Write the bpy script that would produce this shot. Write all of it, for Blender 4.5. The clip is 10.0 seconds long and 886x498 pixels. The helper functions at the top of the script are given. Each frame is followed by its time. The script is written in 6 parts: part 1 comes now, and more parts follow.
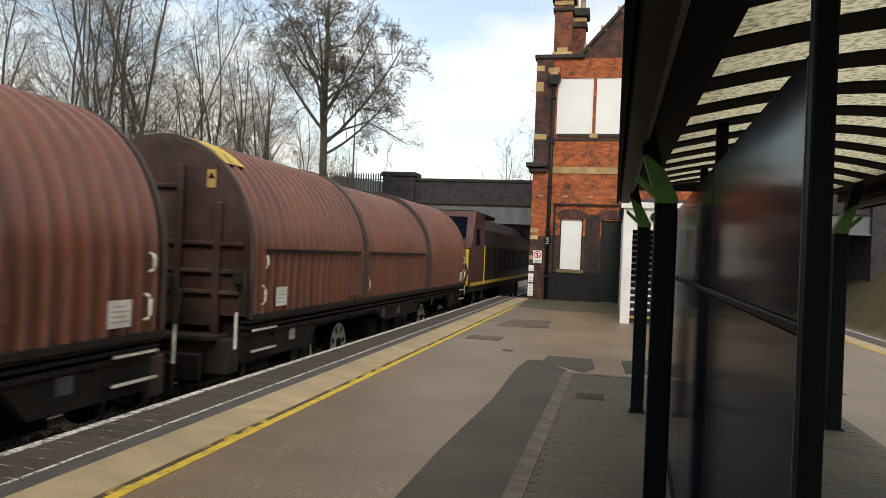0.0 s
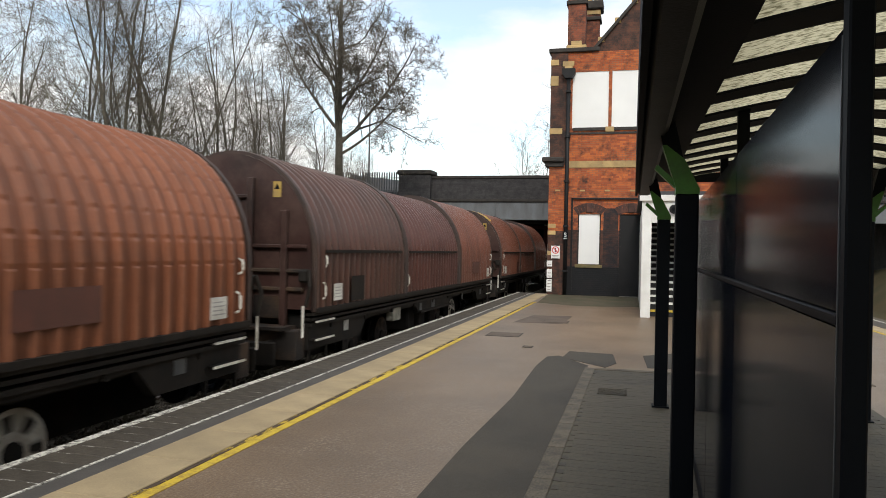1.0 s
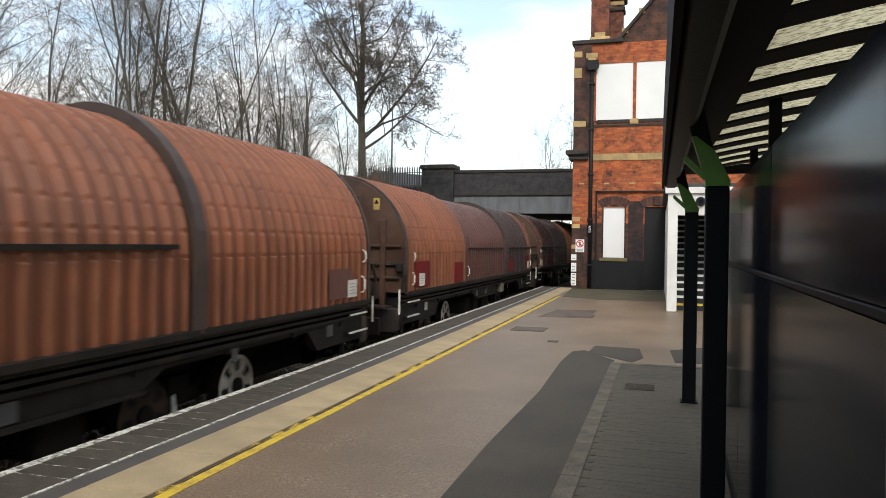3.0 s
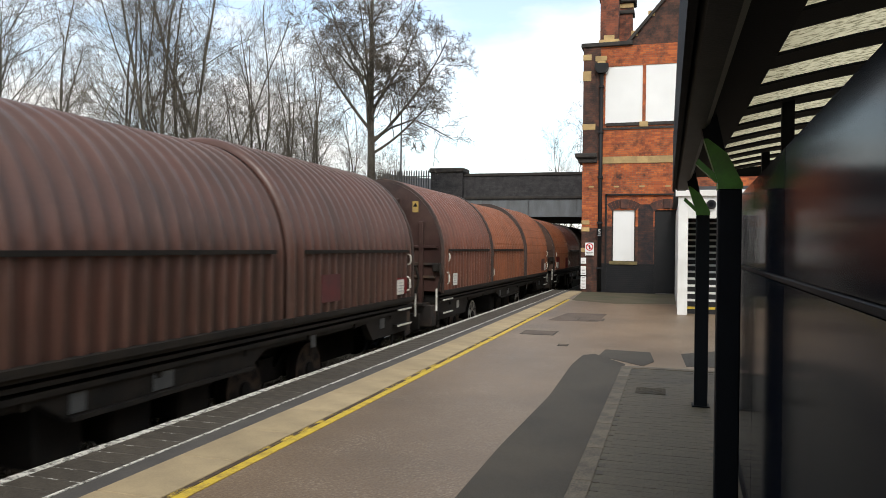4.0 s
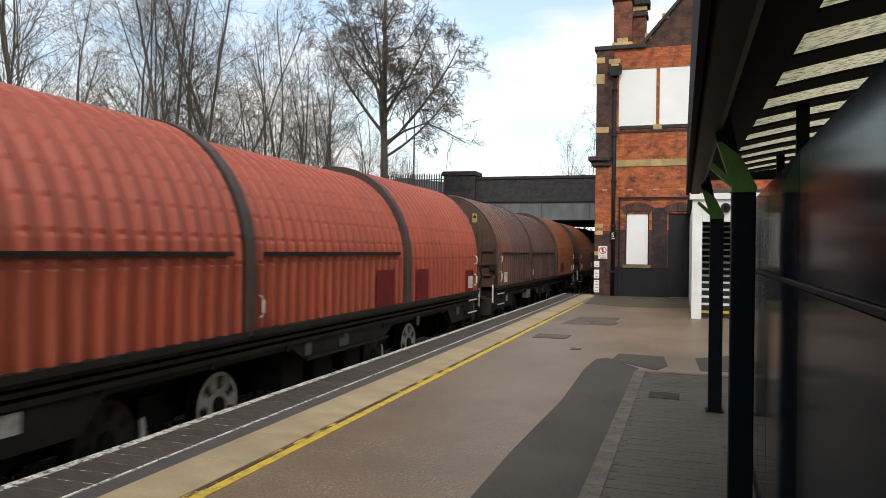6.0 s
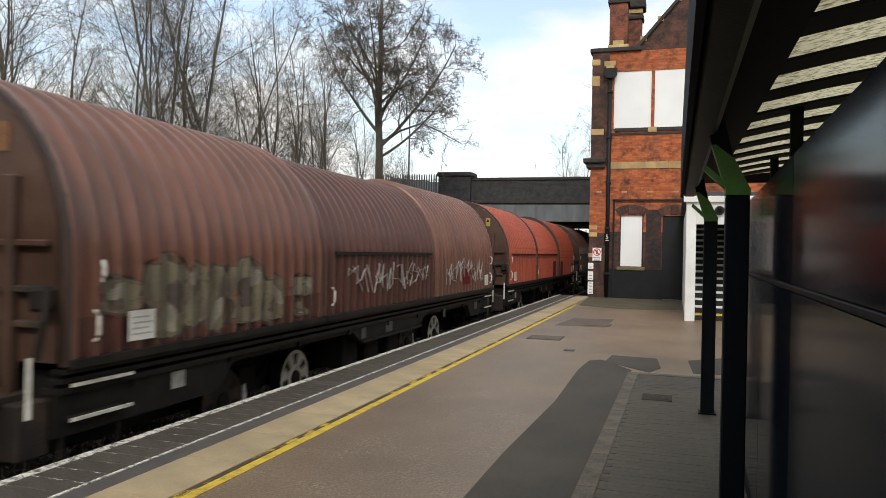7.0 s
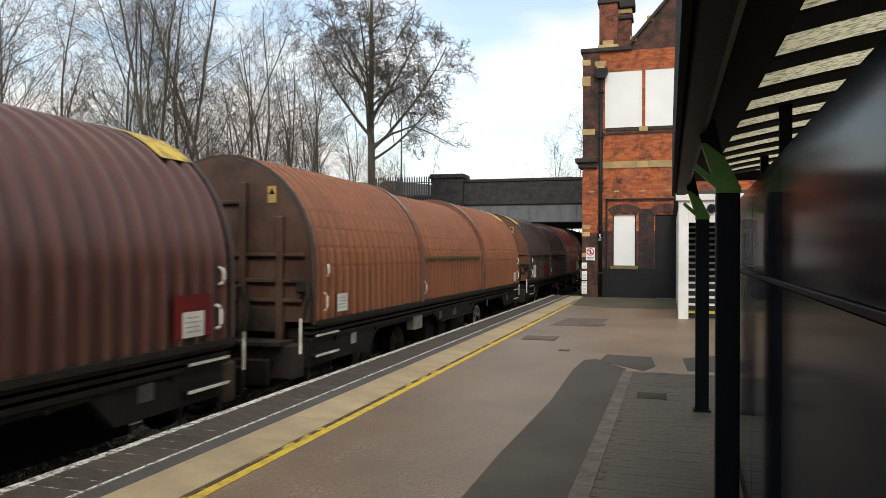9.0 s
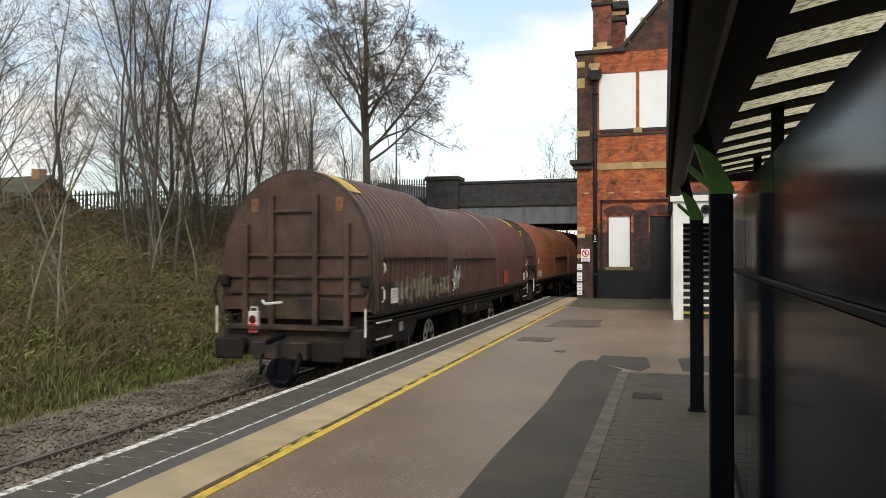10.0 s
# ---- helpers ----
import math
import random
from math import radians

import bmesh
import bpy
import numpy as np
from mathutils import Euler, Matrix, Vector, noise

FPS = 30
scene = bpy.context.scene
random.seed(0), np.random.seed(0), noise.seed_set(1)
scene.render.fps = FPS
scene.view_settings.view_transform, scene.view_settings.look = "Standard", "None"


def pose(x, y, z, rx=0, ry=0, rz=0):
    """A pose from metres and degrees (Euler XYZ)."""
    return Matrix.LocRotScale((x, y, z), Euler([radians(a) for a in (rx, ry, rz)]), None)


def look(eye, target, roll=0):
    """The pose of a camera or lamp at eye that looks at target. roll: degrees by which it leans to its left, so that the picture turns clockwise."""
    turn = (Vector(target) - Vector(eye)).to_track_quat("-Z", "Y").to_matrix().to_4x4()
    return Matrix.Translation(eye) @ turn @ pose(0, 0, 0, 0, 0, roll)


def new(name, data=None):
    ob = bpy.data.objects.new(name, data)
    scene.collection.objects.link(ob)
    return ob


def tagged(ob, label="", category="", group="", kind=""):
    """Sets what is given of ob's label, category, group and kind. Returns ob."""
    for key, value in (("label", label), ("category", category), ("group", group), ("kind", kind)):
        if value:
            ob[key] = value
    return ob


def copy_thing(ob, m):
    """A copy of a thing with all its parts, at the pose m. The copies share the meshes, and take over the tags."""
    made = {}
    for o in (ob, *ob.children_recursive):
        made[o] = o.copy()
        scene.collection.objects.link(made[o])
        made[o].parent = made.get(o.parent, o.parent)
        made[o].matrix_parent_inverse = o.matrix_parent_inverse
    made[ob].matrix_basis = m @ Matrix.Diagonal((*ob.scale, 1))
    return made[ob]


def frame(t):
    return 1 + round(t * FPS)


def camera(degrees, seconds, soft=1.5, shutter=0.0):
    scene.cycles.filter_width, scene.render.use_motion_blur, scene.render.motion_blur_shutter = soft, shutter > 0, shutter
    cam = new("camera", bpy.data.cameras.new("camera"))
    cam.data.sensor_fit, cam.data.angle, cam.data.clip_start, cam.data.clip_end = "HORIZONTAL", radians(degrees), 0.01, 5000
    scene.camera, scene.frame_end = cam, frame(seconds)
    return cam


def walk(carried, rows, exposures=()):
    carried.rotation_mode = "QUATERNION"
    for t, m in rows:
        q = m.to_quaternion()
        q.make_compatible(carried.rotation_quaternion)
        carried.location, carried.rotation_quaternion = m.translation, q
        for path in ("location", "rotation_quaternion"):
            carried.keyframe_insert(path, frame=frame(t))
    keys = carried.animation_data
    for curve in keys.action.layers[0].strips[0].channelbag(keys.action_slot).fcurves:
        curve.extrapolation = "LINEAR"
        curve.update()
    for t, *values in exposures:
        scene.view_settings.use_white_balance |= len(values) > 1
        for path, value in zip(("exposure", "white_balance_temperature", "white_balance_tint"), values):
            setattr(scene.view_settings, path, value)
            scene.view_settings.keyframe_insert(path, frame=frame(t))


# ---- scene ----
cam = camera(62.0, 10.0, 0.5, 0.12)
PATH = [
    (0, (0.02, -1.01, 1.689), (-0.433, 0.938, 1.698), 2.4),
    (0.5, (0.018, -0.978, 1.679), (-0.453, 0.966, 1.675), 1.7),
    (1, (0.007, -0.947, 1.683), (-0.492, 0.99, 1.684), 1.2),
    (1.5, (0.003, -0.925, 1.689), (-0.521, 1.005, 1.679), 0.8),
    (2, (-0.001, -0.959, 1.692), (-0.554, 0.963, 1.7), 0.7),
    (2.5, (-0.008, -0.916, 1.687), (-0.564, 1.005, 1.67), 0.8),
    (4, (-0.028, -0.898, 1.687), (-0.611, 1.015, 1.681), 0.7),
    (4.5, (-0.022, -0.896, 1.688), (-0.626, 1.01, 1.684), 0.8),
    (5, (-0.027, -0.896, 1.692), (-0.638, 1.009, 1.681), 0.6),
    (5.5, (-0.023, -0.895, 1.69), (-0.644, 1.006, 1.688), 0.6),
    (7, (-0.022, -0.888, 1.689), (-0.624, 1.019, 1.693), 1.2),
    (7.5, (-0.023, -0.893, 1.686), (-0.61, 1.019, 1.695), 0.8),
    (8, (-0.021, -0.924, 1.682), (-0.592, 0.993, 1.688), 0.9),
    (8.5, (-0.014, -0.903, 1.686), (-0.589, 1.013, 1.692), 0.5),
    (9, (-0.014, -0.898, 1.688), (-0.6, 1.014, 1.698), 0.3),
    (9.5, (-0.007, -0.924, 1.685), (-0.585, 0.991, 1.703), 0.1),
    (10, (-0.009, -0.927, 1.685), (-0.583, 0.989, 1.701), -0.0),
]
EXPOSURE = [(0, -0.04, 6900, 10), (1, 0.06, 6600, 10), (2, 0.16, 6500, 10), (4, 0.14, 6500, 10), (5, 0.06, 6500, 10), (7, 0.0, 6600, 10), (10, 0.0, 6700, 10)]
walk(cam, [(t, look(eye, target, roll)) for t, eye, target, roll in PATH], EXPOSURE)


# ---- light ----
def daylight():
    w = bpy.data.worlds.new("sky_world")
    scene.world = w
    w.use_nodes = True
    nt = w.node_tree
    nt.nodes.clear()
    out = nt.nodes.new("ShaderNodeOutputWorld")
    bg = nt.nodes.new("ShaderNodeBackground")
    sky = nt.nodes.new("ShaderNodeTexSky")
    sky.sky_type = "NISHITA"
    sky.sun_disc = False
    sky.sun_elevation, sky.sun_rotation = radians(38), radians(150)
    dim = nt.nodes.new("ShaderNodeMix")
    dim.data_type, dim.blend_type = "RGBA", "MULTIPLY"
    dim.inputs["Factor"].default_value = 1.0
    dim.inputs["B"].default_value = (1.5, 1.6, 1.5, 1)
    tc = nt.nodes.new("ShaderNodeTexCoord")
    mp = nt.nodes.new("ShaderNodeMapping")
    mp.inputs["Scale"].default_value = (1.6, 1.6, 4.2)
    mp.inputs["Location"].default_value = (0.9, 0.45, 0.2)
    n = nt.nodes.new("ShaderNodeTexNoise")
    n.inputs["Scale"].default_value, n.inputs["Detail"].default_value = 1.7, 7.0
    n.inputs["Roughness"].default_value = 0.55
    ramp = nt.nodes.new("ShaderNodeValToRGB")
    ramp.color_ramp.elements[0].position, ramp.color_ramp.elements[1].position = 0.39, 0.6
    ramp.color_ramp.elements[0].color = (0.27, 0.27, 0.27, 1)
    mix = nt.nodes.new("ShaderNodeMix")
    mix.data_type = "RGBA"
    mix.inputs["B"].default_value = (7.6, 7.55, 7.4, 1)
    nt.links.new(tc.outputs["Generated"], mp.inputs["Vector"])
    nt.links.new(mp.outputs["Vector"], n.inputs["Vector"])
    nt.links.new(n.outputs["Fac"], ramp.inputs["Fac"])
    nt.links.new(ramp.outputs["Color"], mix.inputs["Factor"])
    nt.links.new(sky.outputs["Color"], dim.inputs["A"])
    nt.links.new(dim.outputs["Result"], mix.inputs["A"])
    nt.links.new(mix.outputs["Result"], bg.inputs["Color"])
    bg.inputs["Strength"].default_value = 0.15
    nt.links.new(bg.outputs["Background"], out.inputs["Surface"])
    s = bpy.data.lights.new("sun", "SUN")
    s.energy, s.angle, s.color = 1.7, radians(14), (1, 0.95, 0.87)
    ob = new("sun", s)
    ob.matrix_world = look((5, -30, 27), (0, 0, 0))


daylight()


# ---- materials ----
MATS = {}


def mat(name, c1, c2=None, scale=3.0, rough=0.75, grain=0.35, metal=0.0, bump=0.15, fine=60.0, stretch=(1, 1, 1), spec=0.5, contrast=(0.35, 0.65), emit=0.0, wet=None):
    """A surface of two colours mixed by coarse and fine noise, with fine relief."""
    if name in MATS:
        return MATS[name]
    m = bpy.data.materials.new(name)
    m.use_nodes = True
    nt = m.node_tree
    b = nt.nodes["Principled BSDF"]
    tc = nt.nodes.new("ShaderNodeTexCoord")
    mp = nt.nodes.new("ShaderNodeMapping")
    mp.inputs["Scale"].default_value = stretch
    n1 = nt.nodes.new("ShaderNodeTexNoise")
    n1.inputs["Scale"].default_value, n1.inputs["Detail"].default_value = scale, 6
    n2 = nt.nodes.new("ShaderNodeTexNoise")
    n2.inputs["Scale"].default_value, n2.inputs["Detail"].default_value = fine, 4
    nt.links.new(tc.outputs["Object"], mp.inputs["Vector"])
    nt.links.new(mp.outputs["Vector"], n1.inputs["Vector"])
    nt.links.new(tc.outputs["Object"], n2.inputs["Vector"])
    add = nt.nodes.new("ShaderNodeMath")
    add.operation = "MULTIPLY_ADD"
    add.inputs[1].default_value = grain
    nt.links.new(n2.outputs["Fac"], add.inputs[0])
    nt.links.new(n1.outputs["Fac"], add.inputs[2])
    mr = nt.nodes.new("ShaderNodeMapRange")
    mr.inputs["From Min"].default_value, mr.inputs["From Max"].default_value = contrast[0] + grain / 2, contrast[1] + grain / 2
    nt.links.new(add.outputs[0], mr.inputs["Value"])
    mix = nt.nodes.new("ShaderNodeMix")
    mix.data_type = "RGBA"
    c2 = c2 or tuple(v * 0.7 for v in c1)
    mix.inputs["A"].default_value, mix.inputs["B"].default_value = (*c1, 1), (*c2, 1)
    nt.links.new(mr.outputs["Result"], mix.inputs["Factor"])
    nt.links.new(mix.outputs["Result"], b.inputs["Base Color"])
    b.inputs["Roughness"].default_value, b.inputs["Metallic"].default_value = rough, metal
    b.inputs["Specular IOR Level"].default_value = spec
    if wet is not None:
        r = nt.nodes.new("ShaderNodeMapRange")
        r.inputs["To Min"].default_value, r.inputs["To Max"].default_value = wet, rough
        nt.links.new(n1.outputs["Fac"], r.inputs["Value"])
        nt.links.new(r.outputs["Result"], b.inputs["Roughness"])
    if bump:
        bp = nt.nodes.new("ShaderNodeBump")
        bp.inputs["Strength"].default_value, bp.inputs["Distance"].default_value = bump, 0.01
        nt.links.new(n2.outputs["Fac"], bp.inputs["Height"])
        nt.links.new(bp.outputs["Normal"], b.inputs["Normal"])
    if emit:
        b.inputs["Emission Color"].default_value, b.inputs["Emission Strength"].default_value = (*c1, 1), emit
    MATS[name] = m
    return m


def shade_by_piece(m, spread=0.25):
    """Lets each separate object of this material differ a little in brightness."""
    nt = m.node_tree
    b = nt.nodes["Principled BSDF"]
    link = b.inputs["Base Color"].links[0]
    info = nt.nodes.new("ShaderNodeObjectInfo")
    mr = nt.nodes.new("ShaderNodeMapRange")
    mr.inputs["To Min"].default_value, mr.inputs["To Max"].default_value = 1 - spread, 1 + spread
    hsv = nt.nodes.new("ShaderNodeHueSaturation")
    nt.links.new(info.outputs["Random"], mr.inputs["Value"])
    nt.links.new(mr.outputs["Result"], hsv.inputs["Value"])
    nt.links.new(link.from_socket, hsv.inputs["Color"])
    nt.links.new(hsv.outputs["Color"], b.inputs["Base Color"])
    return m


def speckled(m, scale=75.0, pale=(0.4, 0.33, 0.25)):
    """Adds pale worn stones that show here and there in a surface."""
    nt = m.node_tree
    b = nt.nodes["Principled BSDF"]
    link = b.inputs["Base Color"].links[0]
    tc, v, far = nt.nodes.new("ShaderNodeTexCoord"), nt.nodes.new("ShaderNodeTexVoronoi"), nt.nodes.new("ShaderNodeTexNoise")
    v.inputs["Scale"].default_value, far.inputs["Scale"].default_value = scale, 1.7
    far.inputs["Detail"].default_value = 5
    sep = nt.nodes.new("ShaderNodeSeparateColor")
    pick, worn, both = (nt.nodes.new("ShaderNodeMapRange"), nt.nodes.new("ShaderNodeMapRange"), nt.nodes.new("ShaderNodeMath"))
    pick.inputs["From Min"].default_value, pick.inputs["From Max"].default_value = 0.72, 0.95
    worn.inputs["From Min"].default_value, worn.inputs["From Max"].default_value = 0.38, 0.68
    worn.inputs["To Max"].default_value = 0.55
    both.operation = "MULTIPLY"
    mix = nt.nodes.new("ShaderNodeMix")
    mix.data_type = "RGBA"
    mix.inputs["B"].default_value = (*pale, 1)
    for n in (v, far):
        nt.links.new(tc.outputs["Object"], n.inputs["Vector"])
    nt.links.new(v.outputs["Color"], sep.inputs[0])
    nt.links.new(sep.outputs[0], pick.inputs["Value"])
    nt.links.new(far.outputs["Fac"], worn.inputs["Value"])
    nt.links.new(pick.outputs["Result"], both.inputs[0])
    nt.links.new(worn.outputs["Result"], both.inputs[1])
    nt.links.new(both.outputs[0], mix.inputs["Factor"])
    nt.links.new(link.from_socket, mix.inputs["A"])
    nt.links.new(mix.outputs["Result"], b.inputs["Base Color"])
    return m


def brickwork(name, c1, c2, mortar, soot, soot_from=0.5, soot_to=0.7, size=1.0):
    m = bpy.data.materials.new(name)
    m.use_nodes = True
    nt = m.node_tree
    b = nt.nodes["Principled BSDF"]
    tc = nt.nodes.new("ShaderNodeTexCoord")
    sep = nt.nodes.new("ShaderNodeSeparateXYZ")
    nt.links.new(tc.outputs["Object"], sep.inputs[0])
    add = nt.nodes.new("ShaderNodeMath")
    nt.links.new(sep.outputs["X"], add.inputs[0])
    nt.links.new(sep.outputs["Y"], add.inputs[1])
    com = nt.nodes.new("ShaderNodeCombineXYZ")
    nt.links.new(add.outputs[0], com.inputs["X"])
    nt.links.new(sep.outputs["Z"], com.inputs["Y"])
    br = nt.nodes.new("ShaderNodeTexBrick")
    br.inputs["Scale"].default_value = 1.0
    br.inputs["Brick Width"].default_value, br.inputs["Row Height"].default_value = 0.225 * size, 0.075 * size
    br.inputs["Mortar Size"].default_value, br.inputs["Mortar Smooth"].default_value = 0.006 * size, 0.2
    br.inputs["Bias"].default_value = -0.1
    br.inputs["Color1"].default_value, br.inputs["Color2"].default_value, br.inputs["Mortar"].default_value = (*c1, 1), (*c2, 1), (*mortar, 1)
    nt.links.new(com.outputs[0], br.inputs["Vector"])
    n = nt.nodes.new("ShaderNodeTexNoise")
    n.inputs["Scale"].default_value, n.inputs["Detail"].default_value = 2.6, 10
    n.inputs["Roughness"].default_value = 0.7
    nt.links.new(tc.outputs["Object"], n.inputs["Vector"])
    mr = nt.nodes.new("ShaderNodeMapRange")
    mr.inputs["From Min"].default_value, mr.inputs["From Max"].default_value = soot_from, soot_to
    nt.links.new(n.outputs["Fac"], mr.inputs["Value"])
    mix = nt.nodes.new("ShaderNodeMix")
    mix.data_type = "RGBA"
    mix.inputs["B"].default_value = (*soot, 1)
    nt.links.new(br.outputs["Color"], mix.inputs["A"])
    nt.links.new(mr.outputs["Result"], mix.inputs["Factor"])
    nt.links.new(mix.outputs["Result"], b.inputs["Base Color"])
    b.inputs["Roughness"].default_value = 0.85
    bp = nt.nodes.new("ShaderNodeBump")
    bp.inputs["Strength"].default_value, bp.inputs["Distance"].default_value, bp.invert = 0.6, 0.012, True
    nt.links.new(br.outputs["Fac"], bp.inputs["Height"])
    nt.links.new(bp.outputs["Normal"], b.inputs["Normal"])
    return m


def hood_paint(name, base, dirt, amount=0.5, rough=0.34):
    """Weathered paint on steel sheet: streaks that run down, blotches and faded patches."""
    m = bpy.data.materials.new(name)
    m.use_nodes = True
    nt = m.node_tree
    b = nt.nodes["Principled BSDF"]
    tc = nt.nodes.new("ShaderNodeTexCoord")
    mp = nt.nodes.new("ShaderNodeMapping")
    mp.inputs["Scale"].default_value = (0.5, 3.2, 0.5)
    streak = nt.nodes.new("ShaderNodeTexNoise")
    streak.inputs["Scale"].default_value, streak.inputs["Detail"].default_value = 2.2, 7
    blot = nt.nodes.new("ShaderNodeTexNoise")
    blot.inputs["Scale"].default_value, blot.inputs["Detail"].default_value = 0.55, 5
    grain = nt.nodes.new("ShaderNodeTexNoise")
    grain.inputs["Scale"].default_value, grain.inputs["Detail"].default_value = 45, 3
    nt.links.new(tc.outputs["Object"], mp.inputs["Vector"])
    nt.links.new(mp.outputs["Vector"], streak.inputs["Vector"])
    nt.links.new(tc.outputs["Object"], blot.inputs["Vector"])
    nt.links.new(tc.outputs["Object"], grain.inputs["Vector"])
    mul = nt.nodes.new("ShaderNodeMath")
    nt.links.new(streak.outputs["Fac"], mul.inputs[0])
    nt.links.new(blot.outputs["Fac"], mul.inputs[1])
    mr = nt.nodes.new("ShaderNodeMapRange")
    mr.inputs["From Min"].default_value, mr.inputs["From Max"].default_value = 0.8, 1.35
    mr.inputs["To Max"].default_value = amount * 1.6
    nt.links.new(mul.outputs[0], mr.inputs["Value"])
    mix = nt.nodes.new("ShaderNodeMix")
    mix.data_type = "RGBA"
    mix.inputs["A"].default_value, mix.inputs["B"].default_value = (*base, 1), (*dirt, 1)
    nt.links.new(mr.outputs["Result"], mix.inputs["Factor"])
    # lighter rib crests: paint rubbed in scuffs, plus highlight put into the colour
    geo, crest, scuff_glint, rub = nt.nodes.new("ShaderNodeNewGeometry"), nt.nodes.new("ShaderNodeMapRange"), nt.nodes.new("ShaderNodeMapRange"), nt.nodes.new("ShaderNodeMath")
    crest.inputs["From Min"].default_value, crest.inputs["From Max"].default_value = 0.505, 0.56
    scuff_glint.inputs["From Min"].default_value, scuff_glint.inputs["From Max"].default_value = 0.42, 0.68
    scuff_glint.inputs["To Min"].default_value, scuff_glint.inputs["To Max"].default_value = 0.08, 0.5
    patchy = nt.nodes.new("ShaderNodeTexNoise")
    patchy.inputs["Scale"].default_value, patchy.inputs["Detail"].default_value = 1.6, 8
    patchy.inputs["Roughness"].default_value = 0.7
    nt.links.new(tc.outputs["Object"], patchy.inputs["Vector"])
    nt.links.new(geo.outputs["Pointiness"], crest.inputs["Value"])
    nt.links.new(patchy.outputs["Fac"], scuff_glint.inputs["Value"])
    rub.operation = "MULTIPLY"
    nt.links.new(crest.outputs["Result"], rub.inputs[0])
    nt.links.new(scuff_glint.outputs["Result"], rub.inputs[1])
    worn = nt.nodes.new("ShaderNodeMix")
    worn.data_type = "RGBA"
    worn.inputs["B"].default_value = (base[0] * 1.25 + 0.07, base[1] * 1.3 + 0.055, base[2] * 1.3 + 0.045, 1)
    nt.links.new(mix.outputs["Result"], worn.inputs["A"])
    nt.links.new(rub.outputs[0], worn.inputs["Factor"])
    hsv = nt.nodes.new("ShaderNodeHueSaturation")
    gr = nt.nodes.new("ShaderNodeMapRange")
    gr.inputs["To Min"].default_value, gr.inputs["To Max"].default_value = 0.78, 1.22
    nt.links.new(grain.outputs["Fac"], gr.inputs["Value"])
    nt.links.new(gr.outputs["Result"], hsv.inputs["Value"])
    nt.links.new(worn.outputs["Result"], hsv.inputs["Color"])
    nt.links.new(hsv.outputs["Color"], b.inputs["Base Color"])
    b.inputs["Roughness"].default_value = rough
    b.inputs["Specular IOR Level"].default_value = 0.42
    bp = nt.nodes.new("ShaderNodeBump")
    bp.inputs["Strength"].default_value, bp.inputs["Distance"].default_value = 0.25, 0.01
    nt.links.new(streak.outputs["Fac"], bp.inputs["Height"])
    nt.links.new(bp.outputs["Normal"], b.inputs["Normal"])
    return m


ASPHALT = speckled(mat("worn_asphalt", (0.218, 0.15, 0.091), (0.1, 0.069, 0.042), 0.55, 0.46, grain=1.1, bump=0.5, fine=48, contrast=(0.22, 0.85)))
PATCH = mat("dark_asphalt", (0.06, 0.05, 0.035), (0.034, 0.029, 0.021), 0.9, 0.75, grain=0.8, bump=0.5, fine=90)
PATCH_BROWN = mat("brown_asphalt", (0.12, 0.085, 0.06), (0.07, 0.05, 0.035), 1.6, 0.65, grain=0.9, bump=0.5, fine=70)
COPING = shade_by_piece(mat("coping_brick", (0.046, 0.038, 0.028), (0.072, 0.06, 0.045), 6, 0.75, grain=0.7, bump=0.5, fine=50), 0.15)
BUFF = shade_by_piece(mat("buff_slab", (0.4, 0.31, 0.18), (0.3, 0.235, 0.14), 2.5, 0.8, bump=0.25, fine=70), 0.1)
KERB = shade_by_piece(mat("kerb_stone", (0.15, 0.125, 0.09), (0.06, 0.052, 0.04), 4, 0.75, grain=0.7, bump=0.5), 0.14)
PAVER = shade_by_piece(mat("paver", (0.084, 0.069, 0.043), (0.042, 0.037, 0.025), 1.4, 0.66, grain=0.6, bump=0.4), 0.08)
WHITE_LINE = mat("worn_white_line", (0.66, 0.64, 0.58), (0.12, 0.11, 0.095), 14, 0.8, grain=0.7, bump=0.4, fine=55, contrast=(0.42, 0.66))
FLECK = mat("white_flecked_joint", (0.05, 0.045, 0.04), (0.6, 0.58, 0.53), 6, 0.8, bump=0.3, contrast=(0.52, 0.6))
YELLOW_LINE = mat("yellow_line", (0.6, 0.42, 0.035), (0.3, 0.2, 0.045), 7, 0.7, grain=0.6, contrast=(0.45, 0.75))
YELLOW_WORN = mat("worn_yellow_line", (0.55, 0.38, 0.05), (0.06, 0.04, 0.022), 9, 0.75, contrast=(0.36, 0.46), stretch=(1, 0.45, 1))
GREY_STRIP = mat("grey_strip", (0.085, 0.077, 0.068), (0.06, 0.055, 0.05), 3, 0.8, bump=0.3)
MASONRY = brickwork("platform_wall", (0.1, 0.07, 0.05), (0.07, 0.05, 0.04), (0.06, 0.055, 0.05), (0.02, 0.02, 0.02))
EARTH = mat("bank_earth", (0.095, 0.07, 0.03), (0.06, 0.055, 0.02), 0.9, 0.95, bump=0.8, fine=14)
BALLAST = mat("ballast", (0.145, 0.12, 0.088), (0.065, 0.055, 0.041), 9, 0.9, bump=0.9, fine=22)
STONE_CHIP = mat("ballast_chip", (0.19, 0.158, 0.118), (0.06, 0.05, 0.038), 2.2, 0.9, bump=0.3)
RAIL_STEEL = mat("rail_steel", (0.12, 0.075, 0.05), (0.08, 0.05, 0.035), 5, 0.6, bump=0.2)
RAIL_TOP = mat("rail_top", (0.45, 0.43, 0.41), (0.35, 0.32, 0.3), 5, 0.28, metal=0.9, bump=0)
SLEEPER = mat("sleeper", (0.13, 0.115, 0.1), (0.08, 0.07, 0.06), 4, 0.9)
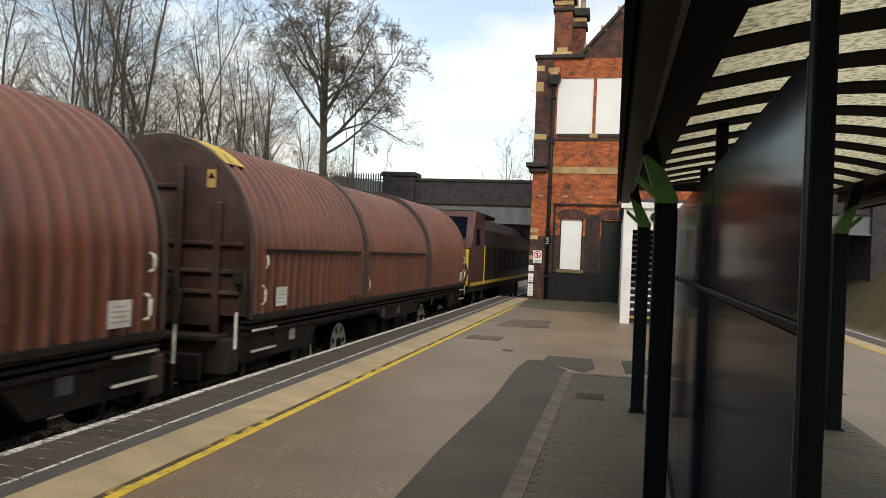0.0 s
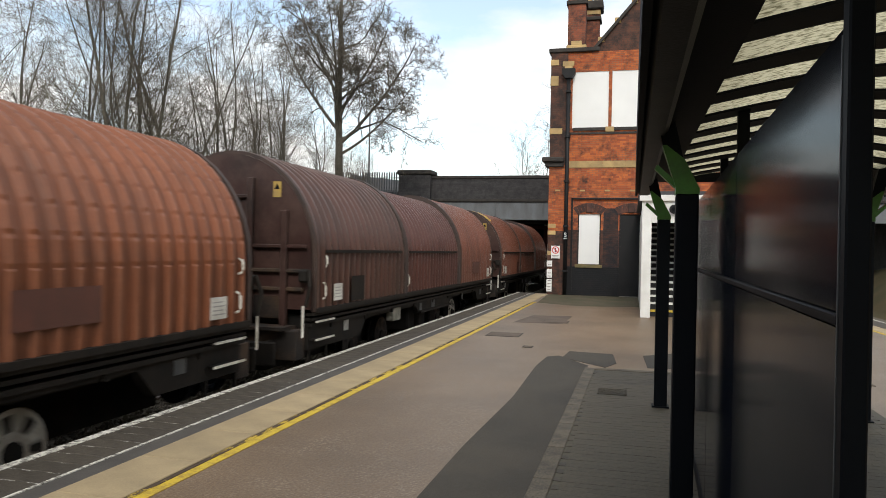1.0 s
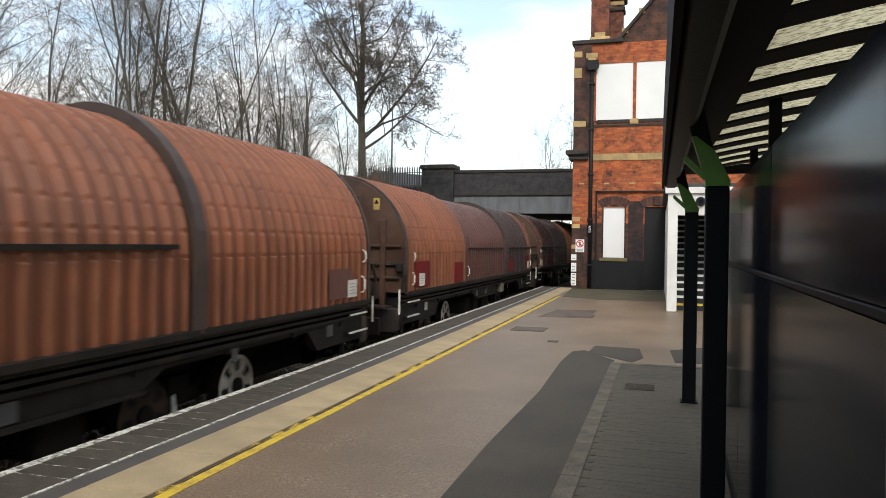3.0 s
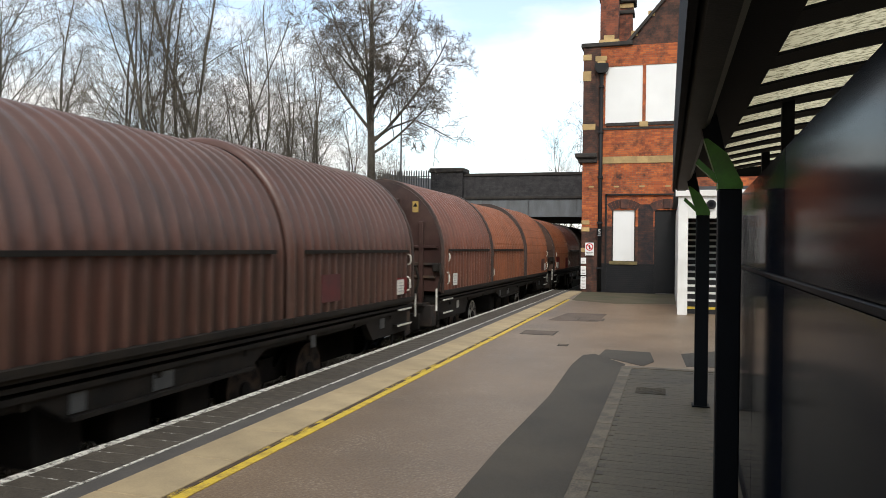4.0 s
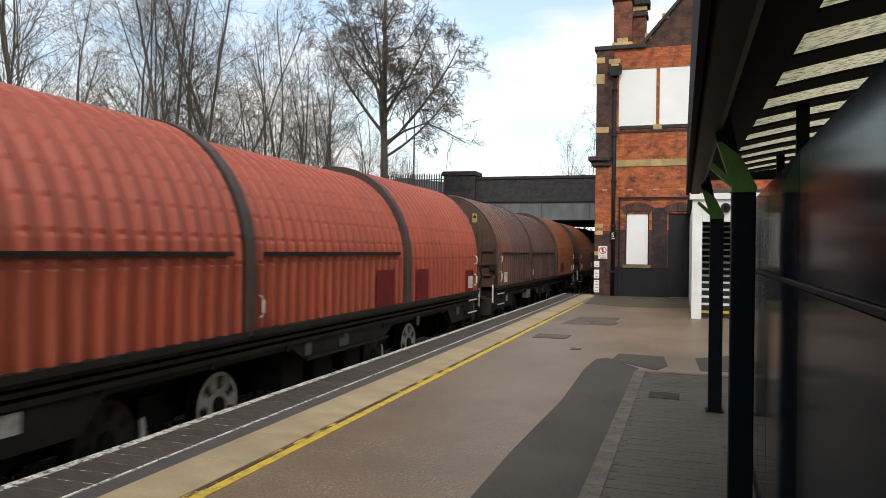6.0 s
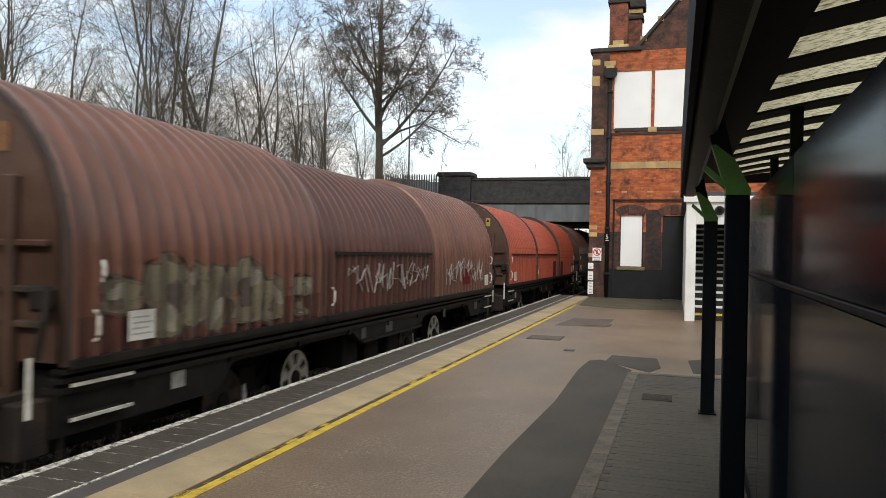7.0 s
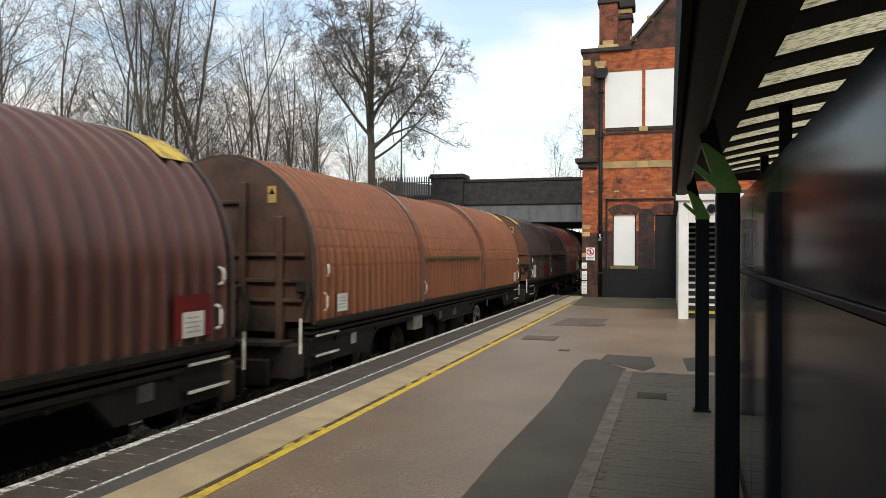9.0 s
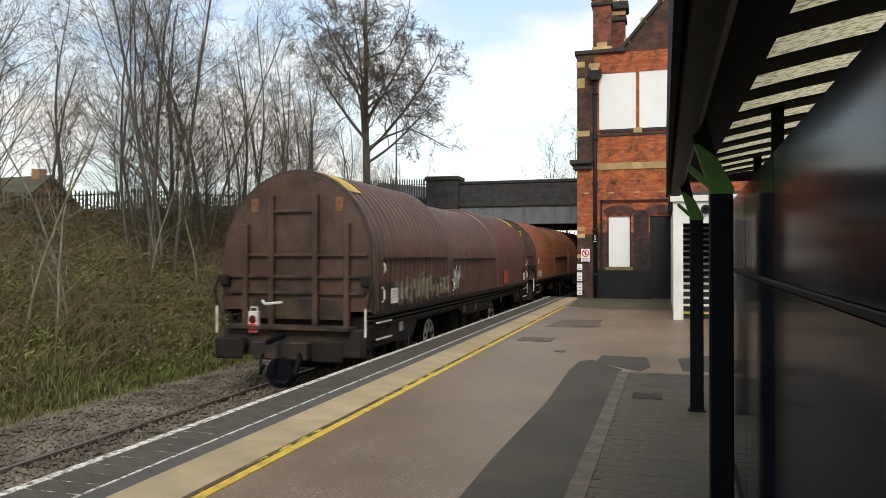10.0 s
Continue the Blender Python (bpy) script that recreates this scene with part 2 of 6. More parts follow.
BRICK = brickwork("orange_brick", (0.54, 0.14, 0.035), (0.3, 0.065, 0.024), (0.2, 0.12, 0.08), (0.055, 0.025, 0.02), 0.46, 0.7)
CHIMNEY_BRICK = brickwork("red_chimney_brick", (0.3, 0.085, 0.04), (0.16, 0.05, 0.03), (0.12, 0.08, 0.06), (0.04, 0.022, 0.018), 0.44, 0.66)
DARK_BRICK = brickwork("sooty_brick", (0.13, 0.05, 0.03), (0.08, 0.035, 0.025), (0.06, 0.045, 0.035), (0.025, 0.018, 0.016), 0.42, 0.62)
BASE_BRICK = brickwork("painted_base_brick", (0.014, 0.012, 0.013), (0.009, 0.01, 0.013), (0.01, 0.01, 0.011), (0.006, 0.007, 0.009), 0.36, 0.6)
BRIDGE_BRICK = brickwork("blue_brick", (0.06, 0.056, 0.058), (0.043, 0.041, 0.044), (0.04, 0.038, 0.037), (0.022, 0.022, 0.024), 0.45, 0.65)
SANDSTONE = shade_by_piece(mat("sandstone", (0.52, 0.36, 0.16), (0.36, 0.25, 0.12), 3, 0.85, bump=0.3), 0.18)
DARK_STONE = mat("blackened_stone", (0.05, 0.043, 0.038), (0.03, 0.027, 0.025), 4, 0.9, bump=0.3)
BOARD = mat("white_board", (0.86, 0.86, 0.85), (0.8, 0.8, 0.79), 0.7, 0.55, bump=0.05)
SLATE = mat("roof_slate", (0.05, 0.05, 0.055), (0.035, 0.035, 0.04), 5, 0.6)
BLACK_PAINT = mat("black_paint", (0.004, 0.0055, 0.008), (0.003, 0.004, 0.006), 3, 0.55, spec=0.1, bump=0.05)
CANOPY_BLACK = mat("canopy_paint", (0.0065, 0.007, 0.0095), (0.004, 0.0045, 0.006), 2, 0.7, bump=0.1, spec=0.1)
GREEN_PAINT = mat("green_paint", (0.04, 0.16, 0.008), (0.03, 0.1, 0.008), 5, 0.45, bump=0.05)
PANEL = mat("gloss_black_panel", (0.004, 0.006, 0.012), (0.003, 0.005, 0.009), 2, 0.13, bump=0.01, fine=3, spec=0.028, wet=0.06)
DULL_PANEL = mat("dull_black_panel", (0.005, 0.007, 0.012), (0.0035, 0.005, 0.009), 1.3, 0.17, bump=0.02, fine=3, spec=0.03, wet=0.1)
PANEL.node_tree.nodes["Principled BSDF"].inputs["Specular Tint"].default_value = (0.55, 0.58, 0.62, 1)
DULL_PANEL.node_tree.nodes["Principled BSDF"].inputs["Specular Tint"].default_value = (0.13, 0.17, 0.23, 1)
RAIL_BLACK = mat("satin_black_rail", (0.005, 0.006, 0.008), (0.008, 0.008, 0.01), 8, 0.5, bump=0.05, spec=0.06)
GUTTER = mat("grey_gutter", (0.02, 0.0205, 0.022), (0.009, 0.009, 0.01), 4, 0.5, spec=0.18)
GIRDER = mat("grey_girder", (0.17, 0.185, 0.2), (0.12, 0.125, 0.13), 2.5, 0.6, stretch=(1, 1, 0.3))
WHITE_PAINT = mat("white_paint", (0.78, 0.78, 0.76), (0.66, 0.65, 0.62), 2, 0.5, bump=0.05)
# near-black, with the shade of openings, stairwell and deck underside in the colour
SHADE_BLACK = mat("shade_black", (0.014, 0.014, 0.015), (0.01, 0.01, 0.011), 2, 0.8)
IRON = mat("cast_iron", (0.012, 0.012, 0.013), (0.008, 0.008, 0.009), 4, 0.6, spec=0.3)
GALV = mat("galvanised_steel", (0.1, 0.105, 0.11), (0.065, 0.07, 0.075), 5, 0.5, metal=0.4)
UNDER = mat("underframe_black", (0.01, 0.009, 0.0085), (0.02, 0.016, 0.0125), 3, 0.75, spec=0.2, bump=0.2)
ENDRUST = hood_paint("end_rust", (0.062, 0.03, 0.02), (0.018, 0.012, 0.009), 0.8)
BEAM = mat("dark_rust_beam", (0.014, 0.01, 0.008), (0.075, 0.042, 0.022), 3, 0.8, grain=0.5, bump=0.3, contrast=(0.42, 0.72))
ENDMAROON = hood_paint("end_maroon", (0.036, 0.014, 0.012), (0.013, 0.009, 0.008), 0.8)
ENDORANGE = hood_paint("end_orange", (0.12, 0.046, 0.024), (0.05, 0.024, 0.016), 0.6)
RING = mat("ring_black", (0.032, 0.021, 0.018), (0.055, 0.032, 0.024), 3, 0.6)
PLATE = mat("data_plate", (0.68, 0.67, 0.62), (0.5, 0.48, 0.43), 5, 0.6)
PRINT = mat("print_grey", (0.4, 0.39, 0.37), None, 5, 0.7)
FRAME_LABEL = mat("frame_label", (0.42, 0.42, 0.39), (0.25, 0.24, 0.22), 9, 0.7)
HANDLE = mat("handle_white", (0.72, 0.71, 0.66), (0.45, 0.42, 0.36), 8, 0.5)
WHEEL = mat("wheel_steel", (0.66, 0.63, 0.55), (0.36, 0.31, 0.25), 4, 0.6)
YELLOW = mat("warning_yellow", (0.66, 0.46, 0.03), (0.5, 0.32, 0.05), 5, 0.6)
RED_PATCH = mat("red_patch", (0.17, 0.008, 0.01), (0.1, 0.008, 0.009), 3, 0.65, spec=0.2)
LAMP_RED = mat("lamp_red", (0.62, 0.02, 0.02), (0.6, 0.02, 0.02), 3, 0.4)
GRAFFITI = mat("grey_spray", (0.165, 0.145, 0.095), (0.085, 0.065, 0.045), 3.5, 0.75, grain=0.6, contrast=(0.3, 0.75))
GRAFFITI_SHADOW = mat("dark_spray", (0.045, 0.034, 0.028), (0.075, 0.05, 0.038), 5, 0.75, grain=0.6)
GRAFFITI_PALE = mat("pale_spray", (0.24, 0.22, 0.17), (0.13, 0.11, 0.085), 6, 0.75, grain=0.7, contrast=(0.3, 0.75))
GRAFFITI_WHITE = mat("white_spray", (0.42, 0.41, 0.39), (0.2, 0.18, 0.165), 4, 0.7)
BARK = mat("bark", (0.115, 0.102, 0.078), (0.065, 0.058, 0.045), 3, 0.9, bump=0.5, fine=30)
TWIG = mat("twig", (0.15, 0.128, 0.1), (0.09, 0.08, 0.062), 1, 0.9, bump=0)
PALE_BARK = mat("pale_bark", (0.21, 0.19, 0.13), (0.1, 0.092, 0.06), 4, 0.85, bump=0.3)
GRASS = mat("grass", (0.125, 0.15, 0.03), (0.16, 0.135, 0.05), 0.8, 0.8, bump=0)
BRAMBLE = mat("bramble", (0.14, 0.1, 0.05), (0.09, 0.078, 0.032), 1.3, 0.9, bump=0)
LEAF = mat("leaf", (0.095, 0.14, 0.02), (0.16, 0.15, 0.028), 1.3, 0.6, bump=0)

PAINTS = {
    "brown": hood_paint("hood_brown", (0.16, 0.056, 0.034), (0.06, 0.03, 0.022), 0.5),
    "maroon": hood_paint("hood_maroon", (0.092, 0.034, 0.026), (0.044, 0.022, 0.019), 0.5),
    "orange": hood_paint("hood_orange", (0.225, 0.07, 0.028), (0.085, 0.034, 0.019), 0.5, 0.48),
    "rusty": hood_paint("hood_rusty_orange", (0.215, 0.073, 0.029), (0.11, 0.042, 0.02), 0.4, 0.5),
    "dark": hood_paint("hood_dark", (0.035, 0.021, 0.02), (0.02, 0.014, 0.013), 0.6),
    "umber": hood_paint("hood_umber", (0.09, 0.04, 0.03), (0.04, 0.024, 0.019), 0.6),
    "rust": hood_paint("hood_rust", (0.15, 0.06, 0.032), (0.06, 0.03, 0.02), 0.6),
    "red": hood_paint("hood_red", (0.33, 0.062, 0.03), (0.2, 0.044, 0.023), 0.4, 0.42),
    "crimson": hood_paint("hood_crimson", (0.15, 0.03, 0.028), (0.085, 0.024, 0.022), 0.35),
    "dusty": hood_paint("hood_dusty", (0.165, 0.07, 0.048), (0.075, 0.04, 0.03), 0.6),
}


# ---- mesh helpers ----
def box(bm, x0, x1, y0, y1, z0, z1, bevel=0.0):
    vs = [bm.verts.new(p) for p in ((x0, y0, z0), (x1, y0, z0), (x1, y1, z0), (x0, y1, z0), (x0, y0, z1), (x1, y0, z1), (x1, y1, z1), (x0, y1, z1))]
    fs = [bm.faces.new([vs[i] for i in f]) for f in ((0, 3, 2, 1), (4, 5, 6, 7), (0, 1, 5, 4), (1, 2, 6, 5), (2, 3, 7, 6), (3, 0, 4, 7))]
    if bevel:
        bmesh.ops.bevel(bm, geom=list({e for f in fs for e in f.edges}), offset=bevel, segments=1, affect="EDGES")
    return vs


def tube(bm, pts, radii, sides=6, cap=True):
    """A tapered tube along a line of points."""
    rings = []
    for i, p in enumerate(pts):
        p = Vector(p)
        d = Vector(pts[min(i + 1, len(pts) - 1)]) - Vector(pts[max(i - 1, 0)])
        d.normalize()
        a = d.orthogonal().normalized() if abs(d.z) < 0.99 else Vector((1, 0, 0))
        b = d.cross(a)
        r = radii[i] if isinstance(radii, (list, tuple)) else radii
        rings.append([bm.verts.new(p + r * (math.cos(2 * math.pi * k / sides) * a + math.sin(2 * math.pi * k / sides) * b)) for k in range(sides)])
    for q, s in zip(rings, rings[1:]):
        for k in range(sides):
            bm.faces.new((q[k], q[(k + 1) % sides], s[(k + 1) % sides], s[k]))
    if cap:
        bm.faces.new(rings[0][::-1])
        bm.faces.new(rings[-1])


def prism(bm, outline, axis, a, b):
    """A flat outline of two coordinates pushed along an axis from a to b."""
    def at(p, t):
        return {"x": (t, p[0], p[1]), "y": (p[0], t, p[1]), "z": (p[0], p[1], t)}[axis]
    lo = [bm.verts.new(at(p, a)) for p in outline]
    hi = [bm.verts.new(at(p, b)) for p in outline]
    n = len(outline)
    bm.faces.new(lo[::-1])
    bm.faces.new(hi)
    for i in range(n):
        bm.faces.new((lo[i], lo[(i + 1) % n], hi[(i + 1) % n], hi[i]))
    bmesh.ops.recalc_face_normals(bm, faces=bm.faces[:])


def disc(bm, x0, x1, y, z, r, n=16):
    prism(bm, [(y + r * math.cos(2 * math.pi * k / n), z + r * math.sin(2 * math.pi * k / n)) for k in range(n)], "x", x0, x1)


def mesh_of(name, bm, material, smooth=False):
    me = bpy.data.meshes.new(name)
    bm.to_mesh(me)
    bm.free()
    me.materials.append(material)
    if smooth:
        me.polygons.foreach_set("use_smooth", [True] * len(me.polygons))
    return me


def part(name, bm, material, parent=None, label="", smooth=False):
    """Links a bmesh as one mesh object under a thing or a part."""
    ob = new(name, mesh_of(name, bm, material, smooth))
    ob.parent = parent
    return tagged(ob, label) if label else ob


def bpart(name, material, parent, *dims, label="", bevel=0.0):
    """A part made of one bevelled block."""
    bm = bmesh.new()
    box(bm, *dims, bevel=bevel)
    return part(name, bm, material, parent, label)


def thing(name, label, category, group="", m=None, kind=""):
    ob = new(name)
    ob.empty_display_size = 0.2
    if m is not None:
        ob.matrix_basis = m
    return tagged(ob, label, category, group, kind)


def piece(name, me, parent, x, y, z, rz=0.0):
    ob = new(name, me)
    ob.parent = parent
    ob.location = (x, y, z)
    if rz:
        ob.rotation_euler = (0, 0, rz)
    return ob


# ---- ground, tracks and platform ----
RAIL_Z = -0.62
EDGE_L, EDGE_R = -4.5, 6.43


def bank_top(y):
    return 2.1 + 2.5 * min(max((y - 8) / 30, 0), 1)


def ground_z(x, y):
    if x < -9.2:
        u = min((-9.2 - x) / 7.0, 1)
        z = -0.75 + (bank_top(y) + 0.75) * (u ** 1.15)
        return z + 0.22 * noise.noise((x * 0.5, y * 0.5, 0)) * min(1, (-9.2 - x)) * (1 if x > -25 else 0)
    if x > 10.5:
        return -0.8 + 5.2 * min((x - 10.5) / 5.5, 1) + 0.2 * noise.noise((x * 0.5, y * 0.5, 3)) * (1 if x < 20 else 0)
    return -0.85


def build_ground():
    xs = [-2500, -600, -150, -60, -35, -26] + [-22 + 0.5 * i for i in range(28)] + [-8, -6, -4, 0, 4, 8, 10.4] + [10.6 + 0.8 * i for i in range(9)] + [20, 40, 150, 600, 2500]
    ys = [-2500, -600, -150, -50, -25] + [-12 + 0.7 * i for i in range(95)] + [60, 75, 100, 160, 400, 1000, 2500]
    bm = bmesh.new()
    grid = [[bm.verts.new((x, y, ground_z(x, y))) for x in xs] for y in ys]
    for a, b in zip(grid, grid[1:]):
        for i in range(len(xs) - 1):
            bm.faces.new((a[i], a[i + 1], b[i + 1], b[i]))
    tagged(part("ground", bm, EARTH, smooth=True), "brown earth with a grassy bank up to a fence", "ground", kind="structure")


def build_track(cx, group):
    bed = bmesh.new()
    prism(bed, [(cx - 3.3, -0.95), (cx - 2.4, -0.69), (cx + 1.5, -0.69), (cx + 1.55, -0.95)], "y", -120, 220)
    tagged(part("ballast_bed", bed, BALLAST), "grey-brown ballast under the railway track", "ballast", kind="structure")
    t = thing("railway_track", "rusty steel rails on ballasted sleepers", "track", group, kind="structure")
    for s in (-0.7525, 0.7525):
        bm = bmesh.new()
        prism(bm, [(s - 0.07, RAIL_Z - 0.16), (s + 0.07, RAIL_Z - 0.16), (s + 0.07, RAIL_Z - 0.145), (s + 0.012, RAIL_Z - 0.13), (s + 0.012, RAIL_Z - 0.045), (s + 0.035, RAIL_Z - 0.035), (s + 0.035, RAIL_Z - 0.002), (s - 0.035, RAIL_Z - 0.002), (s - 0.035, RAIL_Z - 0.035), (s - 0.012, RAIL_Z - 0.045), (s - 0.012, RAIL_Z - 0.13), (s - 0.07, RAIL_Z - 0.145)], "y", -120, 220)
        r = part("rail", bm, RAIL_STEEL, t)
        r.location.x = cx
        b2 = bmesh.new()
        box(b2, s - 0.03, s + 0.03, -120, 220, RAIL_Z - 0.004, RAIL_Z)
        part("rail_head", b2, RAIL_TOP, r)
    bm = bmesh.new()
    box(bm, -1.25, 1.25, -0.125, 0.125, -0.9, RAIL_Z - 0.155, bevel=0.01)
    me = mesh_of("sleeper", bm, SLEEPER)
    for i in range(100):
        piece("sleeper", me, t, cx, -14 + 0.65 * i, 0)


def build_platform():
    bm = bmesh.new()
    box(bm, EDGE_L + 0.08, EDGE_R - 0.08, -70, 28.9, -0.95, -0.1)
    plat = tagged(part("platform", bm, MASONRY), "island platform of worn brown asphalt with brick edges", "platform", kind="structure")
    b2 = bmesh.new()
    box(b2, EDGE_L + 0.32, EDGE_R - 0.32, -70, 28.9, -0.1, 0)
    part("surface", b2, ASPHALT, plat, "worn brown asphalt surface")
    # coping blocks, one course of stretchers laid across the edge and a nosing
    bm = bmesh.new()
    box(bm, 0, 0.5, 0.006, 0.219, -0.1, 0.008, bevel=0.005)
    cop = mesh_of("coping_block", bm, COPING)
    for i in range(141):
        y = -3 + 0.225 * i
        piece("coping_block", cop, plat, EDGE_L + 0.06, y, 0.0)
    b = bmesh.new()
    box(b, EDGE_L + 0.08, EDGE_L + 0.55, -3, 28.8, -0.09, 0.0045)
    part("joint_bed", b, FLECK, plat)
    bpart("coping_run", COPING, plat, EDGE_L + 0.06, EDGE_L + 0.56, -70, -3, -0.1, 0.008)
    b = bmesh.new()
    box(b, EDGE_R - 0.56, EDGE_R - 0.06, -70, 28.9, -0.1, 0.008)
    part("coping_run", b, COPING, plat)
    lines = (
        ("white_edge_line", EDGE_L, EDGE_L + 0.09, -0.1, 0.012, WHITE_LINE), ("white_edge_line", EDGE_R - 0.075, EDGE_R, -0.1, 0.012, WHITE_LINE),
        ("thin_white_line", -3.93, -3.902, -0.05, 0.011, WHITE_LINE), ("grey_strip", -3.9, -3.72, -0.05, 0.005, GREY_STRIP),
        ("worn_yellow_line", -3.205, -3.16, -0.05, 0.0045, YELLOW_WORN), ("yellow_line", -3.15, -3.06, -0.05, 0.0055, YELLOW_LINE),
        ("yellow_line", 5.4, 5.48, -0.05, 0.0055, YELLOW_LINE), ("buff_run", 5.5, 6.0, -0.05, 0.004, BUFF))
    for name, x0, x1, z0, z1, m in lines:
        b = bmesh.new()
        y1 = 23.5 if "yellow" in name and x0 < 0 else 28.9
        box(b, x0, x1, -60, y1, z0, z1)
        part(name, b, m, plat)
    bm = bmesh.new()
    box(bm, 0, 0.505, 0.004, 0.896, -0.06, 0.009, bevel=0.004)
    slab = mesh_of("buff_slab", bm, BUFF)
    for i in range(36):
        piece("buff_slab", slab, plat, -3.715, -4 + 0.9 * i, 0)
    # repaired strips and patches
    def patch(name, pts, z=0.004, m=PATCH):
        b = bmesh.new()
        prism(b, pts, "z", -0.03, z)
        part(name, b, m, plat)
    patch("asphalt_repair", [(-1.4, -6), (-0.66, -6), (-0.66, 4), (-0.62, 9.6), (-0.6, 10.2), (-1.12, 11.1), (-1.29, 10.9), (-1.34, 9.9), (-1.3, 7.5), (-1.37, 5.2)])
    patch("asphalt_repair", [(-1.05, 10.9), (-0.35, 10.1), (-0.2, 10.6), (-0.28, 11.6), (-1.0, 11.7)], 0.0045)
    patch("asphalt_repair", [(0.25, 10.3), (0.9, 10.4), (1.5, 11.5), (0.9, 12.3), (0.2, 11.6)], 0.004)
    patch("asphalt_repair", [(-2.7, 16.3), (-1.55, 16.4), (-1.5, 18.6), (-2.5, 18.4)], 0.0035, PATCH_BROWN)
    patch("asphalt_repair", [(-3.0, 23.3), (-1.6, 22.4), (0.1, 22.9), (5, 22), (5, 28.2), (-3.2, 28.2)], 0.0035, mat("mossy_asphalt", (0.1, 0.08, 0.05), (0.06, 0.06, 0.03), 1.2, 0.9, bump=0.5))
    # kerb stones beside the repair, and the block paving beyond them
    bm = bmesh.new()
    box(bm, 0, 0.145, 0.004, 0.906, -0.06, 0.014, bevel=0.006)
    ks = mesh_of("kerb_stone", bm, KERB)
    for i in range(16):
        piece("kerb_stone", ks, plat, -0.73 + 0.006 * i - 0.005, -4.6 + 0.91 * i, 0, radians(-0.45))
    bm = bmesh.new()
    box(bm, 0, 0.904, 0.004, 0.14, -0.06, 0.012, bevel=0.006)
    ks2 = mesh_of("kerb_stone", bm, KERB)
    for i in range(4):
        piece("kerb_stone", ks2, plat, -0.5 + 0.91 * i, 9.85, 0)
    bm = bmesh.new()
    box(bm, 0.001, 0.199, 0.001, 0.099, -0.05, 0.007, bevel=0.0015)
    pav = mesh_of("paver", bm, PAVER)
    rest = bmesh.new()
    count = 0
    rnd = random.Random(4)
    for j in range(138):
        y = -4 + 0.1 * j
        for i in range(16):
            x = -0.57 + 0.2 * i - (0.1 if j % 2 else 0)
            if x < -0.575:
                box(rest, -0.569, -0.471, y + 0.001, y + 0.099, -0.05, 0.006)
                continue
            if i == 15 and not j % 2:
                box(rest, x + 0.002, x + 0.098, y + 0.002, y + 0.098, -0.05, 0.006)
                continue
            if -0.4 < x + 0.1 < 0.02 and 7.95 < y < 8.45:
                continue
            if x < 0.25 and 2.6 < y < 8.8 and count < 300:
                piece("paver", pav, plat, x, y, rnd.uniform(-0.0045, -0.0025))
                count += 1
            else:
                box(rest, x + 0.002, x + 0.198, y + 0.002, y + 0.098, -0.05, 0.003 + rnd.uniform(-0.001, 0.001))
    tagged(part("block_paving", rest, PAVER, plat), kind="stuff")
    bpart("paving_bed", PAVER, plat, -0.575, 2.62, -4, 9.84, -0.05, 0.0014)
    # drain grate and covers
    g = thing("drain_grate", "dark iron slotted drain grate set in block paving", "drain", m=pose(-0.2, 8.2, 0))
    bpart("frame", PAVER, g, -0.2, 0.2, -0.24, 0.24, -0.05, 0.004)
    for i in range(9):
        bpart("bar", PAVER, g, -0.17, 0.17, -0.2 + 0.045 * i, -0.18 + 0.045 * i, 0.002, 0.013)
    for k, (x, y, a, b) in enumerate(((-2.45, 13.7, 0.33, 0.36), (-1.75, 12.0, 0.09, 0.12), (-1.75, 16.9, 0.3, 0.3))):
        c = thing("manhole_cover", "worn iron access cover in the asphalt", "manhole cover", m=pose(x, y, 0))
        bpart("frame", PATCH, c, -a, a, -b, b, -0.05, 0.006)
        bpart("lid", PATCH_BROWN, c, -a + 0.03, a - 0.03, -b + 0.03, b - 0.03, -0.04, 0.009)


# ---- station building ----
def wall_with_openings(bm, x0, x1, z0, z1, y0, y1, holes):
    xs = sorted({x0, x1, *[v for h in holes for v in h[:2] if x0 < v < x1]})
    zs = sorted({z0, z1, *[v for h in holes for v in h[2:] if z0 < v < z1]})
    for a, b in zip(xs, xs[1:]):
        for c, d in zip(zs, zs[1:]):
            mx, mz = (a + b) / 2, (c + d) / 2
            if not any(h[0] < mx < h[1] and h[2] < mz < h[3] for h in holes):
                box(bm, a, b, y0, y1, c, d)
    bmesh.ops.remove_doubles(bm, verts=bm.verts[:], dist=0.0005)


FY = 28.24
ARCH_BRICK = shade_by_piece(mat("arch_brick", (0.1, 0.04, 0.028), (0.045, 0.026, 0.022), 5, 0.85, bump=0.4), 0.25)
SOOTY_BASE = brickwork("sooty_navy_brick", (0.085, 0.036, 0.024), (0.036, 0.024, 0.023), (0.026, 0.023, 0.023), (0.014, 0.014, 0.018), 0.36, 0.6)
LOW = ((-2.1, -1.22, 1.21, 3.18), (-0.52, 0.36, 0.0, 3.18), (1.4, 2.28, 1.21, 3.18))
UP = ((-2.41, -1.02, 6.48, 8.73), (-0.9, 0.42, 6.48, 8.73), (1.2, 2.6, 6.48, 8.73))


